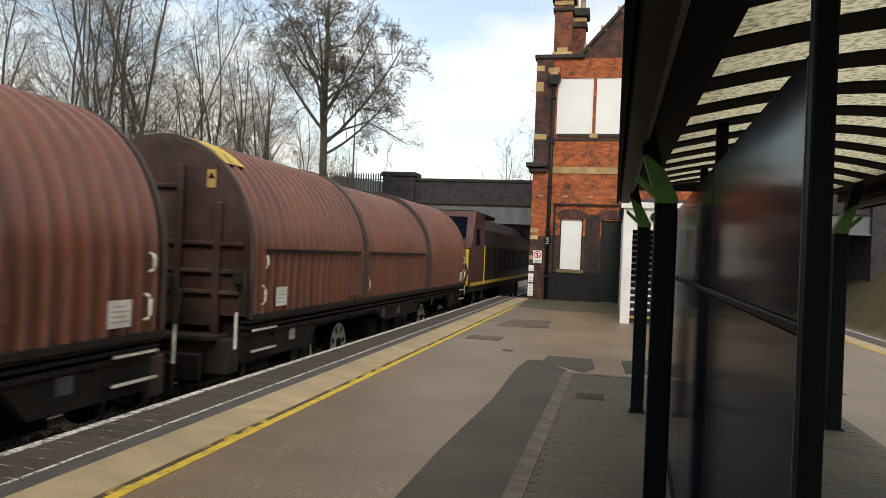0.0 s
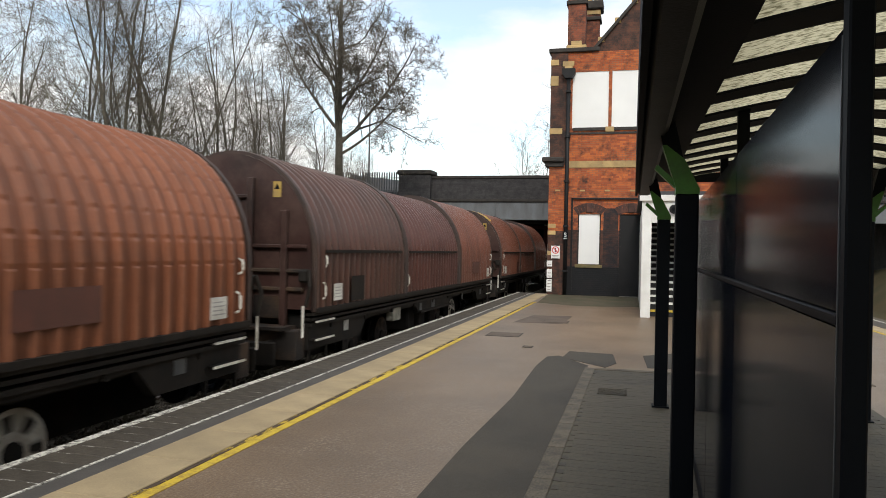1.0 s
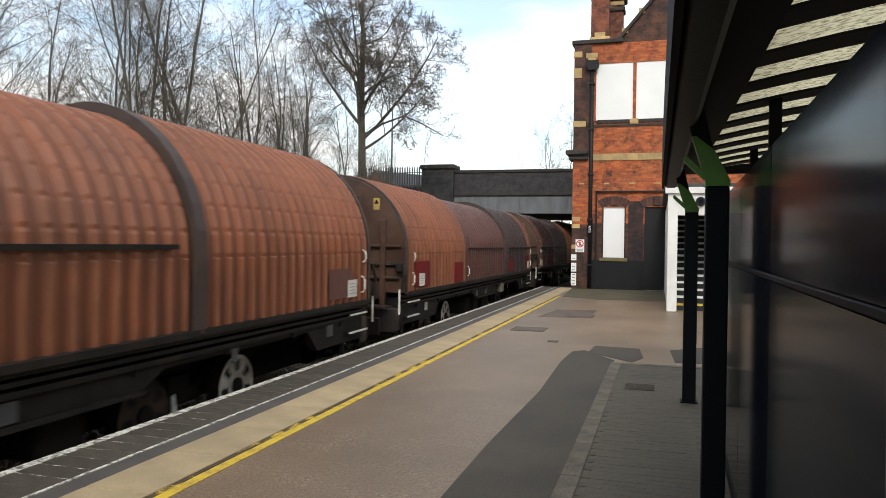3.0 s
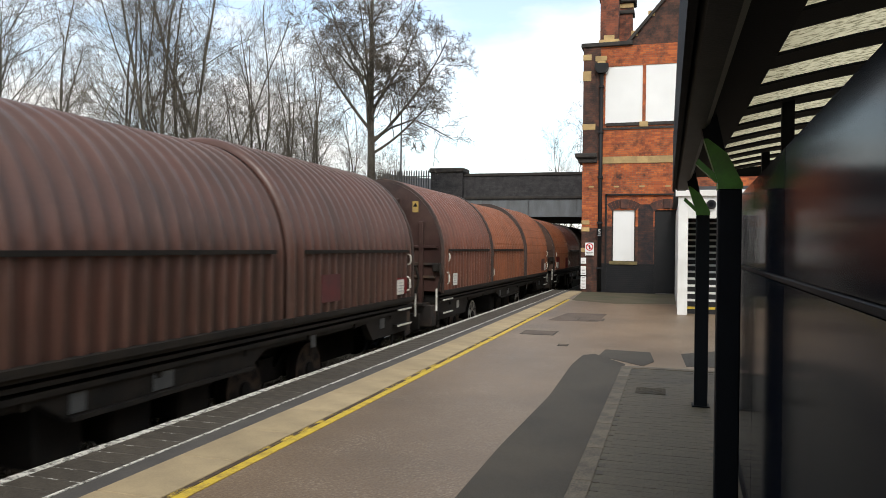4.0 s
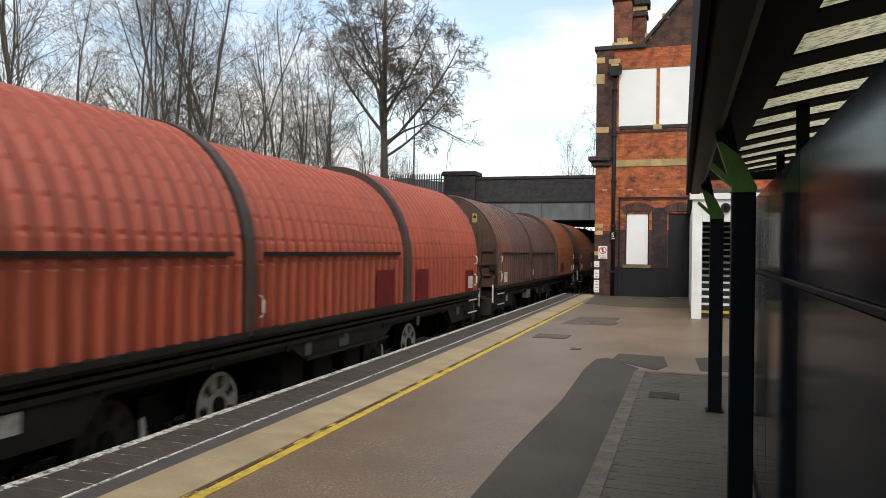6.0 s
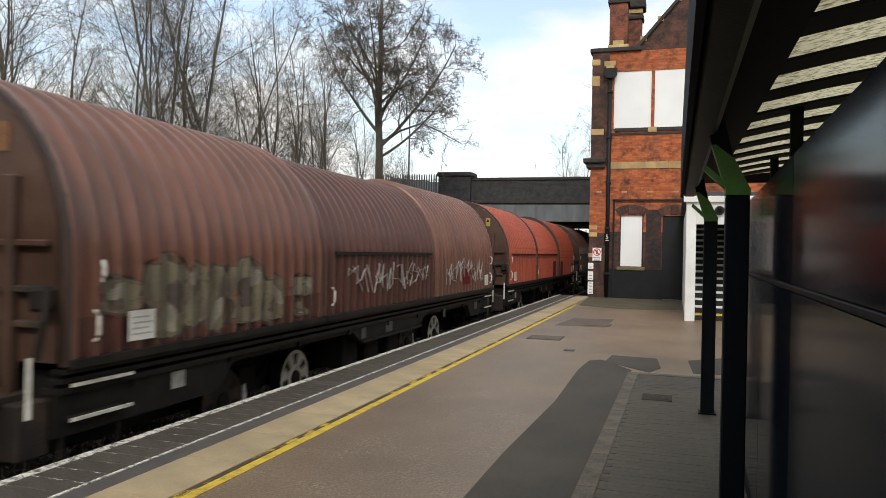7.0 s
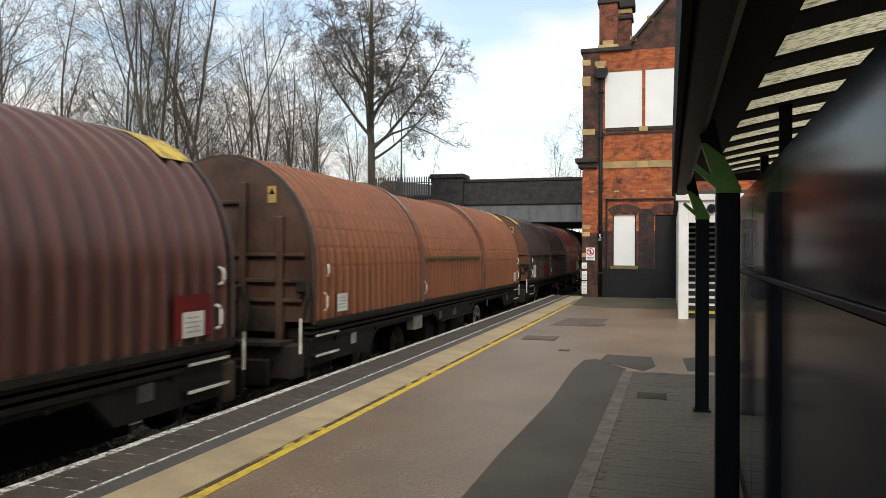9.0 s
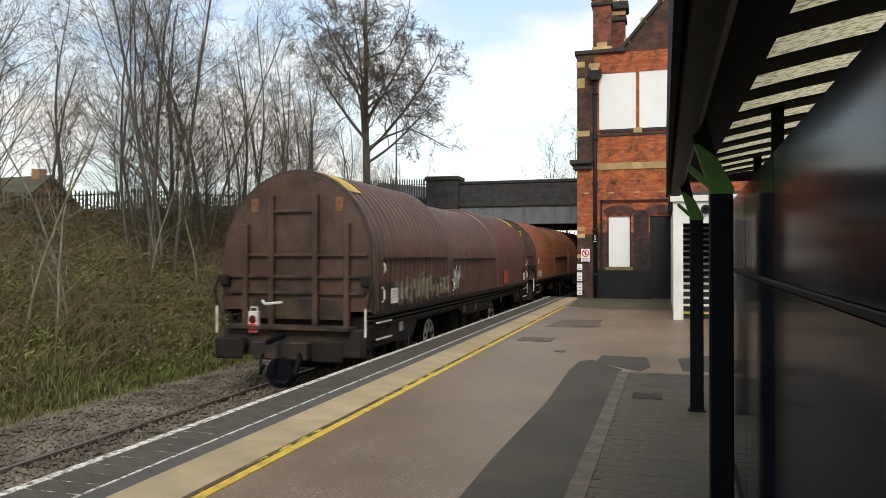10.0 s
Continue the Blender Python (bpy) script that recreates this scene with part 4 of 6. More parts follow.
def hood_outline(grow=0.0, facets=18, bottom=HB):
    """Half-round outline over upright sides."""
    pts = [(HW + grow, bottom), (HW + grow, (bottom + HS) / 2), (HW + grow, HS)]
    arc = [math.pi * (k + d) / facets for k in range(facets) for d in (0.04, 0.96)]
    out = [((HW + grow) * math.cos(a), HS + (HT - HS + grow) * math.sin(a)) for a in arc]
    return pts + out + [(-HW - grow, HS), (-HW - grow, (bottom + HS) / 2), (-HW - grow, bottom)]


def creased_outline(grow, dent, facets=18, drop=0.0):
    """The outline of bent corrugated sheet: flat facets with a pinched fold at each bend."""
    pts = [(HW + grow, HB), (HW + grow, (HB + HS) / 2), (HW + grow, HS - 0.02)]
    arc = []
    for k in range(facets):
        a0, d = math.pi * k / facets, math.pi / facets
        arc += [(a0, -dent), (a0 + 0.16 * d, 0.0), (a0 + 0.86 * d, 0.0)]
    arc.append((math.pi, -dent))
    out = [((HW + grow + l) * math.cos(a), HS + (HT - HS - drop + grow + l) * math.sin(a)) for a, l in arc]
    return pts + out + [(-HW - grow, HS - 0.02), (-HW - grow, (HB + HS) / 2), (-HW - grow, HB)]


RIB = ((0.0, 0.0), (0.125, 0.0), (0.155, 0.028), (0.185, 0.05), (0.235, 0.05), (0.268, 0.026))
RIB_PITCH = 0.25


def hood_shell(bm, y0, y1, grow, scaly=True):
    n = max(2, round((y1 - y0) / RIB_PITCH))
    step = (y1 - y0) / n
    rows = []
    for i in range(n):
        a = y0 + i * step
        for dy, dr in RIB:
            rows.append((a + dy * step / 0.3, dr))
    rows.append((y1, 0.0))
    pinch = 0.24 if scaly else 0.1
    drop = 0.06 if grow < 0 else 0.0
    rings = [[bm.verts.new((x, -y, z)) for x, z in creased_outline(grow + dr, pinch * dr, drop=drop)] for y, dr in rows]
    for p, q in zip(rings, rings[1:]):
        for k in range(len(p) - 1):
            bm.faces.new((p[k], p[k + 1], q[k + 1], q[k]))
    inner = [[bm.verts.new((x * 0.96, -y, z - 0.05 if z > HB + 0.01 else z)) for x, z in creased_outline(grow, 0.0, drop=drop)] for y in (y0, y1)]
    for ring_out, ring_in in ((rings[0], inner[0]), (rings[-1], inner[1])):
        for k in range(len(ring_in) - 1):
            bm.faces.new((ring_out[k], ring_in[k], ring_in[k + 1], ring_out[k + 1]))
    bmesh.ops.recalc_face_normals(bm, faces=bm.faces[:])


def arch_band(bm, y0, y1, r0, r1, bottom=HB - 0.03):
    a, b = hood_outline(r0, bottom=bottom), hood_outline(r1, bottom=bottom)
    vs = [[bm.verts.new((x, -y, z)) for x, z in o] for y, o in ((y0, a), (y0, b), (y1, b), (y1, a))]
    for p, q in zip(vs, vs[1:] + vs[:1]):
        for k in range(len(a) - 1):
            bm.faces.new((p[k], p[k + 1], q[k + 1], q[k]))
    bmesh.ops.recalc_face_normals(bm, faces=bm.faces[:])


def end_wall(bm):
    o = hood_outline(-0.015, 18)
    prism(bm, o, "y", -0.03, 0.03)


def handle_loop(bm, x, y, z, h=0.26, d=0.07):
    tube(bm, [(x, y, z), (x + d * 0.7, y, z + 0.02), (x + d, y, z + 0.06), (x + d, y, z + h - 0.06), (x + d * 0.7, y, z + h - 0.02), (x, y, z + h)], 0.017, 6)


def wheel_pair(bm):
    for s in (-1, 1):
        x = s * 0.75
        disc(bm, x - 0.065, x + 0.065, 0, 0, WHEEL_R, 28)
        disc(bm, x - s * 0.085, x - s * 0.06, 0, 0, WHEEL_R + 0.028, 28)
        disc(bm, x + s * 0.066, x + s * 0.1, 0, 0, 0.11, 14)
    tube(bm, [(-0.8, 0, 0), (0.8, 0, 0)], 0.08, 12)


def wheel_face(bm, holes=7):
    """The bright rim, hub and webs of a wheel's face, with dark openings between the webs."""
    def sector(x, r0, r1, a0, a1, n):
        p = [[bm.verts.new((x, r * math.cos(a0 + (a1 - a0) * k / n), r * math.sin(a0 + (a1 - a0) * k / n))) for k in range(n + 1)] for r in (r0, r1)]
        for k in range(n):
            bm.faces.new((p[0][k], p[0][k + 1], p[1][k + 1], p[1][k]))
    for s in (-1, 1):
        x = s * 0.822
        sector(x, WHEEL_R - 0.055, WHEEL_R - 0.005, 0, 2 * math.pi, 28)
        sector(x, 0.1, 0.2, 0, 2 * math.pi, 20)
        for k in range(holes):
            c = 2 * math.pi * k / holes
            sector(x - s * 0.002, 0.2, WHEEL_R - 0.055, c - 0.26, c + 0.26, 3)


def bogie_frame(bm):
    for s in (-1, 1):
        prism(bm, [(-1.5, 0.62), (-1.25, 0.74), (-0.6, 0.7), (-0.35, 0.5), (0.35, 0.5), (0.6, 0.7), (1.25, 0.74), (1.5, 0.62), (1.35, 0.5), (0.75, 0.52), (0.45, 0.32), (-0.45, 0.32), (-0.75, 0.52), (-1.35, 0.5)], "x", s * 0.5 - 0.05, s * 0.5 + 0.05)
        for y in (-0.9, 0.9):
            box(bm, s * 0.51 - 0.09, s * 0.51 + 0.09, y - 0.15, y + 0.15, 0.3, 0.56, bevel=0.02)
            for d in (-0.24, 0.24):
                tube(bm, [(s * 0.51, y + d, 0.42), (s * 0.51, y + d, 0.66)], 0.08, 10)
        box(bm, s * 0.5 - 0.1, s * 0.5 + 0.1, -0.2, 0.2, 0.45, 0.68)
    box(bm, -0.56, 0.56, -0.22, 0.22, 0.4, 0.66)
    for y in (-1.4, 1.4):
        box(bm, -0.56, 0.56, y - 0.05, y + 0.05, 0.52, 0.64)


def brake_lever(bm, s):
    prism(bm, [(-0.34, 0.5), (-0.29, 0.52), (-0.2, 0.12), (-0.33, 0.1)], "x", s * 0.74 - 0.012, s * 0.74 + 0.012)


def buffer_shape(bm, s, y):
    d = -1 if y < -5 else 1
    tube(bm, [(s * 0.87, y, 0.77), (s * 0.87, y + d * 0.36, 0.77)], 0.12, 12)
    box(bm, s * 0.9 - 0.27, s * 0.9 + 0.27, min(y + d * 0.36, y + d * 0.42), max(y + d * 0.36, y + d * 0.42), 0.57, 0.92, bevel=0.025)


def side_x(y):
    """The outer face of the ribs on the near side."""
    return HW + 0.052 + (MID_GROW if 4.75 < y < 9.8 else 0.0)


def skin(y, z=HS):
    """The ribbed outer face of the hoods on the near side, upright and then curving in."""
    r = 0.05
    for k, (a, b) in enumerate(SECTS):
        if a <= y <= b:
            n = max(2, round((b - a) / RIB_PITCH))
            step = (b - a) / n
            u = ((y - a) % step) * 0.3 / step
            run = RIB + ((0.3, 0.0),)
            for (p, q), (e, f) in zip(run, run[1:]):
                if p <= u <= e:
                    r = (MID_GROW if k == 1 else 0.0) + q + (f - q) * (u - p) / (e - p)
    up = max(0.0, z - HS) / (HT - HS + r)
    return (HW + r) * math.sqrt(max(0.0, 1 - up * up))


def sprayed(wagon, y, z0, z1, width, material, proud, seed, power=4):
    """One rounded, wavering patch of spray paint that lies on the ribbed side."""
    r = random.Random(seed)
    ph, lean, wob = r.uniform(0, 6), r.uniform(-0.08, 0.08), r.uniform(0.08, 0.2)
    cols, rows = max(8, round(width / 0.02)), 12
    bm = bmesh.new()
    grid = []
    for i in range(rows + 1):
        u = i / rows
        half = width / 2 * max(0.08, 1 - abs(2 * u - 1) ** power) ** 0.5 * (1 + wob * math.sin(6 * u + ph) + 0.1 * math.sin(15 * u + 2 * ph))
        mid = y + lean * (2 * u - 1)
        line = []
        for j in range(cols + 1):
            q = mid - half + 2 * half * j / cols
            edge = 0.06 * (z1 - z0) * math.sin(9 * q + ph) * (1 if i in (0, rows) else 0)
            z = z0 + (z1 - z0) * u + edge
            line.append(bm.verts.new((skin(q, z) + proud, -q, z)))
        grid.append(line)
    for p, q in zip(grid, grid[1:]):
        for j in range(cols):
            bm.faces.new((p[j], p[j + 1], q[j + 1], q[j]))
    part("spray_paint", bm, material, wagon)


def sprayed_letter(wagon, y, z0, z1, width, seed, outline=True, fill=None):
    """A soft letter body with a darker shadow round it and a lighter core."""
    if outline:
        sprayed(wagon, y + 0.03, z0 - 0.02, z1 + 0.02, width * 1.22, GRAFFITI_SHADOW, 0.002 + 0.0002 * (seed % 5), seed)
    sprayed(wagon, y, z0, z1, width, fill or GRAFFITI, 0.0036 + 0.0003 * (seed % 6), seed)
    r = random.Random(seed + 900)
    for k in range(2):
        h = (z1 - z0) * r.uniform(0.25, 0.5)
        zb = z0 + r.uniform(0.05, 0.95) * (z1 - z0 - h)
        sprayed(wagon, y + r.uniform(-0.25, 0.25) * width, zb, zb + h, width * r.uniform(0.18, 0.4), GRAFFITI_WHITE if fill and k else GRAFFITI_PALE if k else GRAFFITI_SHADOW, 0.0058 + 0.0006 * k + 0.0003 * (seed % 6), seed + 31 * k)


def side_band(wagon, y0, y1, z0, z1, paint):
    """A darker band low on the hood's near side, over its ribs."""
    bm = bmesh.new()
    n = round((y1 - y0) / 0.02)
    lo = [bm.verts.new((skin(y0 + (y1 - y0) * i / n) + 0.0015, -y0 - (y1 - y0) * i / n, z0)) for i in range(n + 1)]
    hi = [bm.verts.new((v.co.x, v.co.y, z1 + 0.04 * noise.noise((v.co.y * 2, 0, 0)))) for v in lo]
    for i in range(n):
        bm.faces.new((lo[i], lo[i + 1], hi[i + 1], hi[i]))
    part("older_paint", bm, paint, wagon)


def loops(wagon, y0, y1, seed, z0, z1, n):
    rnd = random.Random(seed)
    for i in range(n):
        bm = bmesh.new()
        y = y0 + (y1 - y0) * (i + 0.5) / n
        pts = []
        for k in range(7):
            pts.append((side_x(y) + 0.01, -y + rnd.uniform(-0.22, 0.22), z0 + (z1 - z0) * rnd.random()))
        tube(bm, pts, 0.009, 4)
        part("paint_line", bm, GRAFFITI_WHITE, wagon)


def build_wagon(n, label, paints, rings, end, rail_sects=(1, 2), patches=(), fringe=None, yellow=(), plate_white=False, ring_paint=RING, strip=UNDER, bright_at=(0, 1), pale_box=0.0, height=1.0, low_to=HOOD + 1):
    w = thing("coil_wagon", label, "freight wagon", "wagons of the freight train")
    for k, ((a, b), p) in enumerate(zip(SECTS, paints)):
        grow = MID_GROW if k == 1 else 0.0
        scaly = p in ("orange", "red", "rusty", "crimson")
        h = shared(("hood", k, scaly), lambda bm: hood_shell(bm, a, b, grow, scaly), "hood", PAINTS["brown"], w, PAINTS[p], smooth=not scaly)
        if k in rail_sects:
            for s in (-1, 1):
                x = s * (HW + grow + 0.05)
                shared(("rub", k, s), lambda bm: box(bm, x - 0.025, x + 0.025, -b + 0.35, -a - 0.35, HS + 0.09, HS + 0.14), "rubbing_strip", UNDER, h, strip)
        for s in (-1, 1):
            x = s * (HW + 0.02)
            shared(("ledge", k, s), lambda bm: box(bm, x - 0.05, x + 0.06, -b + 0.03, -a - 0.03, HB - 0.05, HB + 0.02), "bottom_rail", UNDER, h)
        for y in {0: (-a - 0.3,), 1: (-b + 0.3,), 2: (-b + 0.3,)}[k]:
            for s in (-1, 1):
                shared(("grip", k, s), lambda bm: handle_loop(bm, s * (HW + grow + 0.01), y, HB + 0.14, 0.27, s * 0.07), "grab_handle", HANDLE, h)
                if k != 1:
                    shared(("grip_top", k, s), lambda bm: handle_loop(bm, s * (HW + grow + 0.01), y + 0.06, HS - 0.14, 0.2, s * 0.06), "grab_handle", HANDLE, h)
    if fringe:
        for sect, y0, y1, p in fringe:
            shared(("fringe", y0, y1), lambda bm: hood_shell(bm, y0, y1, 0.006, False), "repainted_hood_band", PAINTS["brown"], w, PAINTS[p], smooth=True)
    for y in rings:
        shared(("ring", y), lambda bm: arch_band(bm, y - 0.09, y + 0.09, -0.12, 0.07), "sealing_ring", RING, w, ring_paint)
    for y in (0.02, HOOD - 0.02):
        shared(("lip", y), lambda bm: arch_band(bm, y - 0.035, y + 0.035, -0.02, 0.045), "end_ring", RING, w)
    # end walls with their ribs
    for yy, d in ((0.0, 1), (-HOOD, -1)):
        e = shared(("end", d), lambda bm: prism(bm, hood_outline(-0.01, 18), "y", min(yy, yy + d * 0.05), max(yy, yy + d * 0.05)), "end_wall", ENDRUST, w, end)
        o = yy + d * 0.05
        def rib_at(key, *dims):
            x0, x1, z0, z1, dep = dims
            # low cross ribs take the darker, rust-mottled beam colour
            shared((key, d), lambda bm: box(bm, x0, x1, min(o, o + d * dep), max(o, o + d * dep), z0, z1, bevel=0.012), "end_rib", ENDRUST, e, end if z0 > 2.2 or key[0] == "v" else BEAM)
        for j, (x, zt) in enumerate(((-0.44, 3.35), (0.4, 3.35), (-0.95, 2.85), (0.98, 2.85))):
            rib_at(("v", j), x - 0.05, x + 0.05, 0.95, zt, 0.1)
        for j, (x0, x1, z) in enumerate(((-0.9, -0.48, 2.3), (-0.4, 0.36, 2.3), (0.44, 1.34, 2.3), (-0.4, 0.36, 3.06), (-1.38, 1.3, 1.93), (-1.36, 1.3, 1.65))):
            rib_at(("h", j), x0, x1, z - 0.03, z + 0.03, 0.07)
        for j, (x0, x1) in enumerate(((-0.9, -0.5), (-0.38, 0.34), (0.46, 0.92))):
            # thin plates in the darker beam colour mark the recesses
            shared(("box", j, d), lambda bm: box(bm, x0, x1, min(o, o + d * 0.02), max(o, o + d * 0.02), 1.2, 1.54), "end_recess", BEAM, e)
        for j, x in enumerate((-0.8, 0.82)):
            pl = shared(("label", j, d), lambda bm: box(bm, x - 0.065, x + 0.065, min(o, o + d * 0.012), max(o, o + d * 0.012), 3.05, 3.29), "warning_label", mat("faded_label", (0.45, 0.3, 0.06), (0.3, 0.2, 0.08), 6), e, mat("rusted_label", (0.22, 0.1, 0.035), (0.13, 0.065, 0.03), 6) if n % 3 == 2 else None)
            shared(("mark", j, d), lambda bm: prism(bm, [(x - 0.05, 3.17), (x + 0.05, 3.17), (x, 3.26)], "y", min(o, o + d * 0.016), max(o, o + d * 0.016)), "symbol", BLACK_PAINT, pl, ENDORANGE if n % 3 == 2 else None)
        # latches beside the end wall
        for s in (-1, 1):
            def latch(bm):
                box(bm, s * 1.34 - 0.08, s * 1.34 + 0.08, min(o, o + d * 0.16), max(o, o + d * 0.16), 1.76, 1.96, bevel=0.03)
                tube(bm, [(s * 1.43, o + d * 0.12, 1.95), (s * 1.48, o + d * 0.2, 1.7), (s * 1.42, o + d * 0.2, 1.4)], 0.03, 6)
            shared(("latch", s, d), latch, "latch", UNDER, e)
        # headstock, buffers, coupling, hoses and steps
        def head(bm):
            y0, y1 = (yy, yy + d * 0.3)
            box(bm, -1.3, 1.3, min(y0, y1), max(y0, y1), 0.6, 1.05, bevel=0.015)
            box(bm, -0.55, 0.45, min(yy, yy + d * 0.55), max(yy, yy + d * 0.55), 0.55, 0.86, bevel=0.03)
            box(bm, -1.15, 1.15, min(yy, yy + d * 0.45), max(yy, yy + d * 0.35), 1.05, 1.1)
        hd = shared(("head", d), head, "headstock", BEAM, w)
        for s in (-1, 1):
            shared(("buffer", s, d), lambda bm: buffer_shape(bm, s, yy + d * 0.3), "buffer", UNDER, hd)
        def coup(bm):
            tube(bm, [(0, yy + d * 0.5, 0.95), (0, yy + d * 0.75, 0.93), (0, yy + d * 0.98, 0.9)], 0.05, 8)
            tube(bm, [(0.3, yy + d * 0.4, 0.8), (0.36, yy + d * 0.6, 0.62), (0.33, yy + d * 0.7, 0.36), (0.2, yy + d * 0.75, 0.22), (0.05, yy + d * 0.75, 0.22), (-0.08, yy + d * 0.72, 0.38), (-0.05, yy + d * 0.7, 0.58)], 0.05, 8)
            prism(bm, [(0.03 + 0.25 * math.cos(k * math.pi / 9), 0.36 + 0.25 * math.sin(k * math.pi / 9)) for k in range(18)], "y", min(yy + d * 0.5, yy + d * 0.66), max(yy + d * 0.5, yy + d * 0.66))
            tube(bm, [(-0.3, yy + d * 0.4, 0.8), (-0.34, yy + d * 0.62, 0.6), (-0.28, yy + d * 0.74, 0.36), (-0.16, yy + d * 0.82, 0.5)], 0.03, 8)
        shared(("coupling", d), coup, "coupling", BLACK_PAINT, hd)
        for s in (-1, 1):
            def pole(bm):
                tube(bm, [(s * 1.4, yy + d * 0.3, 0.95), (s * 1.4, yy + d * 0.3, 1.42)], 0.02, 6)
            shared(("shunter", s, d), pole, "shunter_handrail", HANDLE, hd)
            def step(bm):
                ya, yb = yy - d * 0.1, yy - d * 0.75
                for z in (0.48, 0.86, 1.14):
                    box(bm, s * 1.36 - 0.1, s * 1.36 + 0.08, min(ya, yb), max(ya, yb), z, z + 0.025)
                for y in (ya, yb):
                    box(bm, s * 1.32 - 0.02, s * 1.32 + 0.02, y - 0.015, y + 0.015, 0.45, 1.2)
            sp = shared(("step", s, d), step, "step", UNDER, hd)
            def nose(bm):
                ya, yb = yy - d * 0.08, yy - d * 0.77
                for z in (0.86, 1.14):
                    box(bm, s * 1.45 - 0.012, s * 1.45 + 0.012, min(ya, yb), max(ya, yb), z + 0.0, z + 0.028)
            shared(("nose", s, d), nose, "step_edge", HANDLE, sp)
    # underframe
    def frame_shape(bm):
        for s in (-1, 1):
            prism(bm, [(-HOOD + 0.02, 1.1), (-HOOD + 0.02, 0.72), (-12.1, 0.72), (-11.8, 1.02), (-8.6, 1.02), (-8.3, 0.84), (-5.5, 0.84), (-5.15, 1.02), (-2.0, 1.02), (-1.7, 0.72), (-0.02, 0.72), (-0.02, 1.1)], "x", s * 1.28 - 0.06, s * 1.28 + 0.06)
            box(bm, s * 1.3 - 0.1, s * 1.3 + 0.1, -HOOD, 0, 1.08, 1.13)
            box(bm, s * 1.34 - 0.07, s * 1.34 + 0.07, -HOOD, 0, 1.17, 1.21)
            box(bm, s * 1.38 - 0.07, s * 1.38 + 0.07, -HOOD, 0, 1.25, 1.29)
            box(bm, s * 1.3 - 0.1, s * 1.3 + 0.1, -8.3, -5.5, 0.82, 0.86)
            for i in range(9):
                y = -0.9 - 1.57 * i
                box(bm, s * 1.34 - 0.03, s * 1.34 + 0.03, y - 0.03, y + 0.03, 1.0, 1.08)
        box(bm, -1.25, 1.25, -HOOD + 0.1, -0.1, 0.98, 1.25)
        box(bm, -0.42, 0.42, -HOOD + 0.4, -0.4, 0.3, 0.98)
        for y in (-6.2, -7.2, -8.1):
            box(bm, 0.5, 1.1, y - 0.3, y + 0.25, 0.4, 0.98, bevel=0.03)
        tube(bm, [(-0.6, -6.3, 0.62), (-0.6, -7.9, 0.62)], 0.2, 12)
    fr = shared("frame", frame_shape, "underframe", UNDER, w)
    for y, wd in ((1.3, 0.22), (3.9, 0.14), (7.1, 0.3), (8.2, 0.18), (12.8, 0.2)):
        shared(("sole", y), lambda bm: box(bm, 1.345, 1.352, -y - wd / 2, -y + wd / 2, 0.88, 1.05), "sole_plate", GALV, fr, FRAME_LABEL if y > 12 else None)
    if pale_box:
        bpart("equipment_box", mat("pale_box", (0.3, 0.29, 0.24), (0.16, 0.15, 0.12), 5), w, 1.2, 1.36, -pale_box - 0.25, -pale_box + 0.25, 0.8, 1.1, bevel=0.015)
    for at, c in enumerate((3.9, 10.35)):
        bg = shared("bogie", bogie_frame, "bogie", UNDER, w)
        bg.location.y = -c
        if at in bright_at:
            for s in (-1, 1):
                shared(("brake_lever", s), lambda bm: brake_lever(bm, s), "brake_lever", HANDLE, bg)
        for s in (-0.9, 0.9):
            # only the forward axle of listed bogies has pale wheel faces, others are darker
            ws = shared("wheelset" if s > 0 and at in bright_at else "dark_wheelset", wheel_pair_with_face, "wheelset", UNDER, bg)
            ws.location = (0, s, WHEEL_R)
            WHEELS.append(ws)
    # data plates, red panels and yellow roof marks on the near side
    for y in (0.75, HOOD - 0.85):
        hgt, wid = (0.27, 0.34) if not plate_white else (0.46, 0.5)
        pl = bpart("data_plate", PLATE, w, side_x(y) + 0.004, side_x(y) + 0.01, -y - wid / 2, -y + wid / 2, HB + 0.1, HB + 0.1 + hgt, label="white data plate")
        if not plate_white:
            for i in range(4):
                bpart("text_bar", PRINT, pl, side_x(y) + 0.01, side_x(y) + 0.012, -y - wid * 0.38, -y + wid * (0.38 - 0.12 * (i % 2)), HB + 0.15 + 0.05 * i, HB + 0.166 + 0.05 * i)
    for y, z, wd, hh, m in patches:
        bpart("painted_panel", m, w, side_x(y), side_x(y) + 0.0035, -y - wd / 2, -y + wd / 2, z, z + hh)
    for end_at in yellow:
        for y0, y1 in ((0.06, 0.6),) if end_at == "front" else ((HOOD - 0.6, HOOD - 0.06),):
            bm = bmesh.new()
            o = hood_outline(0.054)
            p, q = o[12:19], o[12:19]
            va, vb = [bm.verts.new((x, -y0, z)) for x, z in p], [bm.verts.new((x, -y1, z)) for x, z in q]
            for k in range(len(p) - 1):
                bm.faces.new((va[k], va[k + 1], vb[k + 1], vb[k]))
            part("yellow_roof_mark", bm, mat("worn_roof_yellow", (0.6, 0.43, 0.05), (0.2, 0.12, 0.04), 5, 0.6, grain=0.6, contrast=(0.45, 0.65)), w)
    # older wagons have lower hoods
    if height != 1.0:
        for ob in w.children:
            if ob.data and sum(v[1] for v in ob.bound_box) / 8 > -low_to and (min(v[2] for v in ob.bound_box) > HB - 0.1 or ob.name.startswith("end_wall")):
                ob.scale.z, ob.location.z = height, HB * (1 - height)
    return w


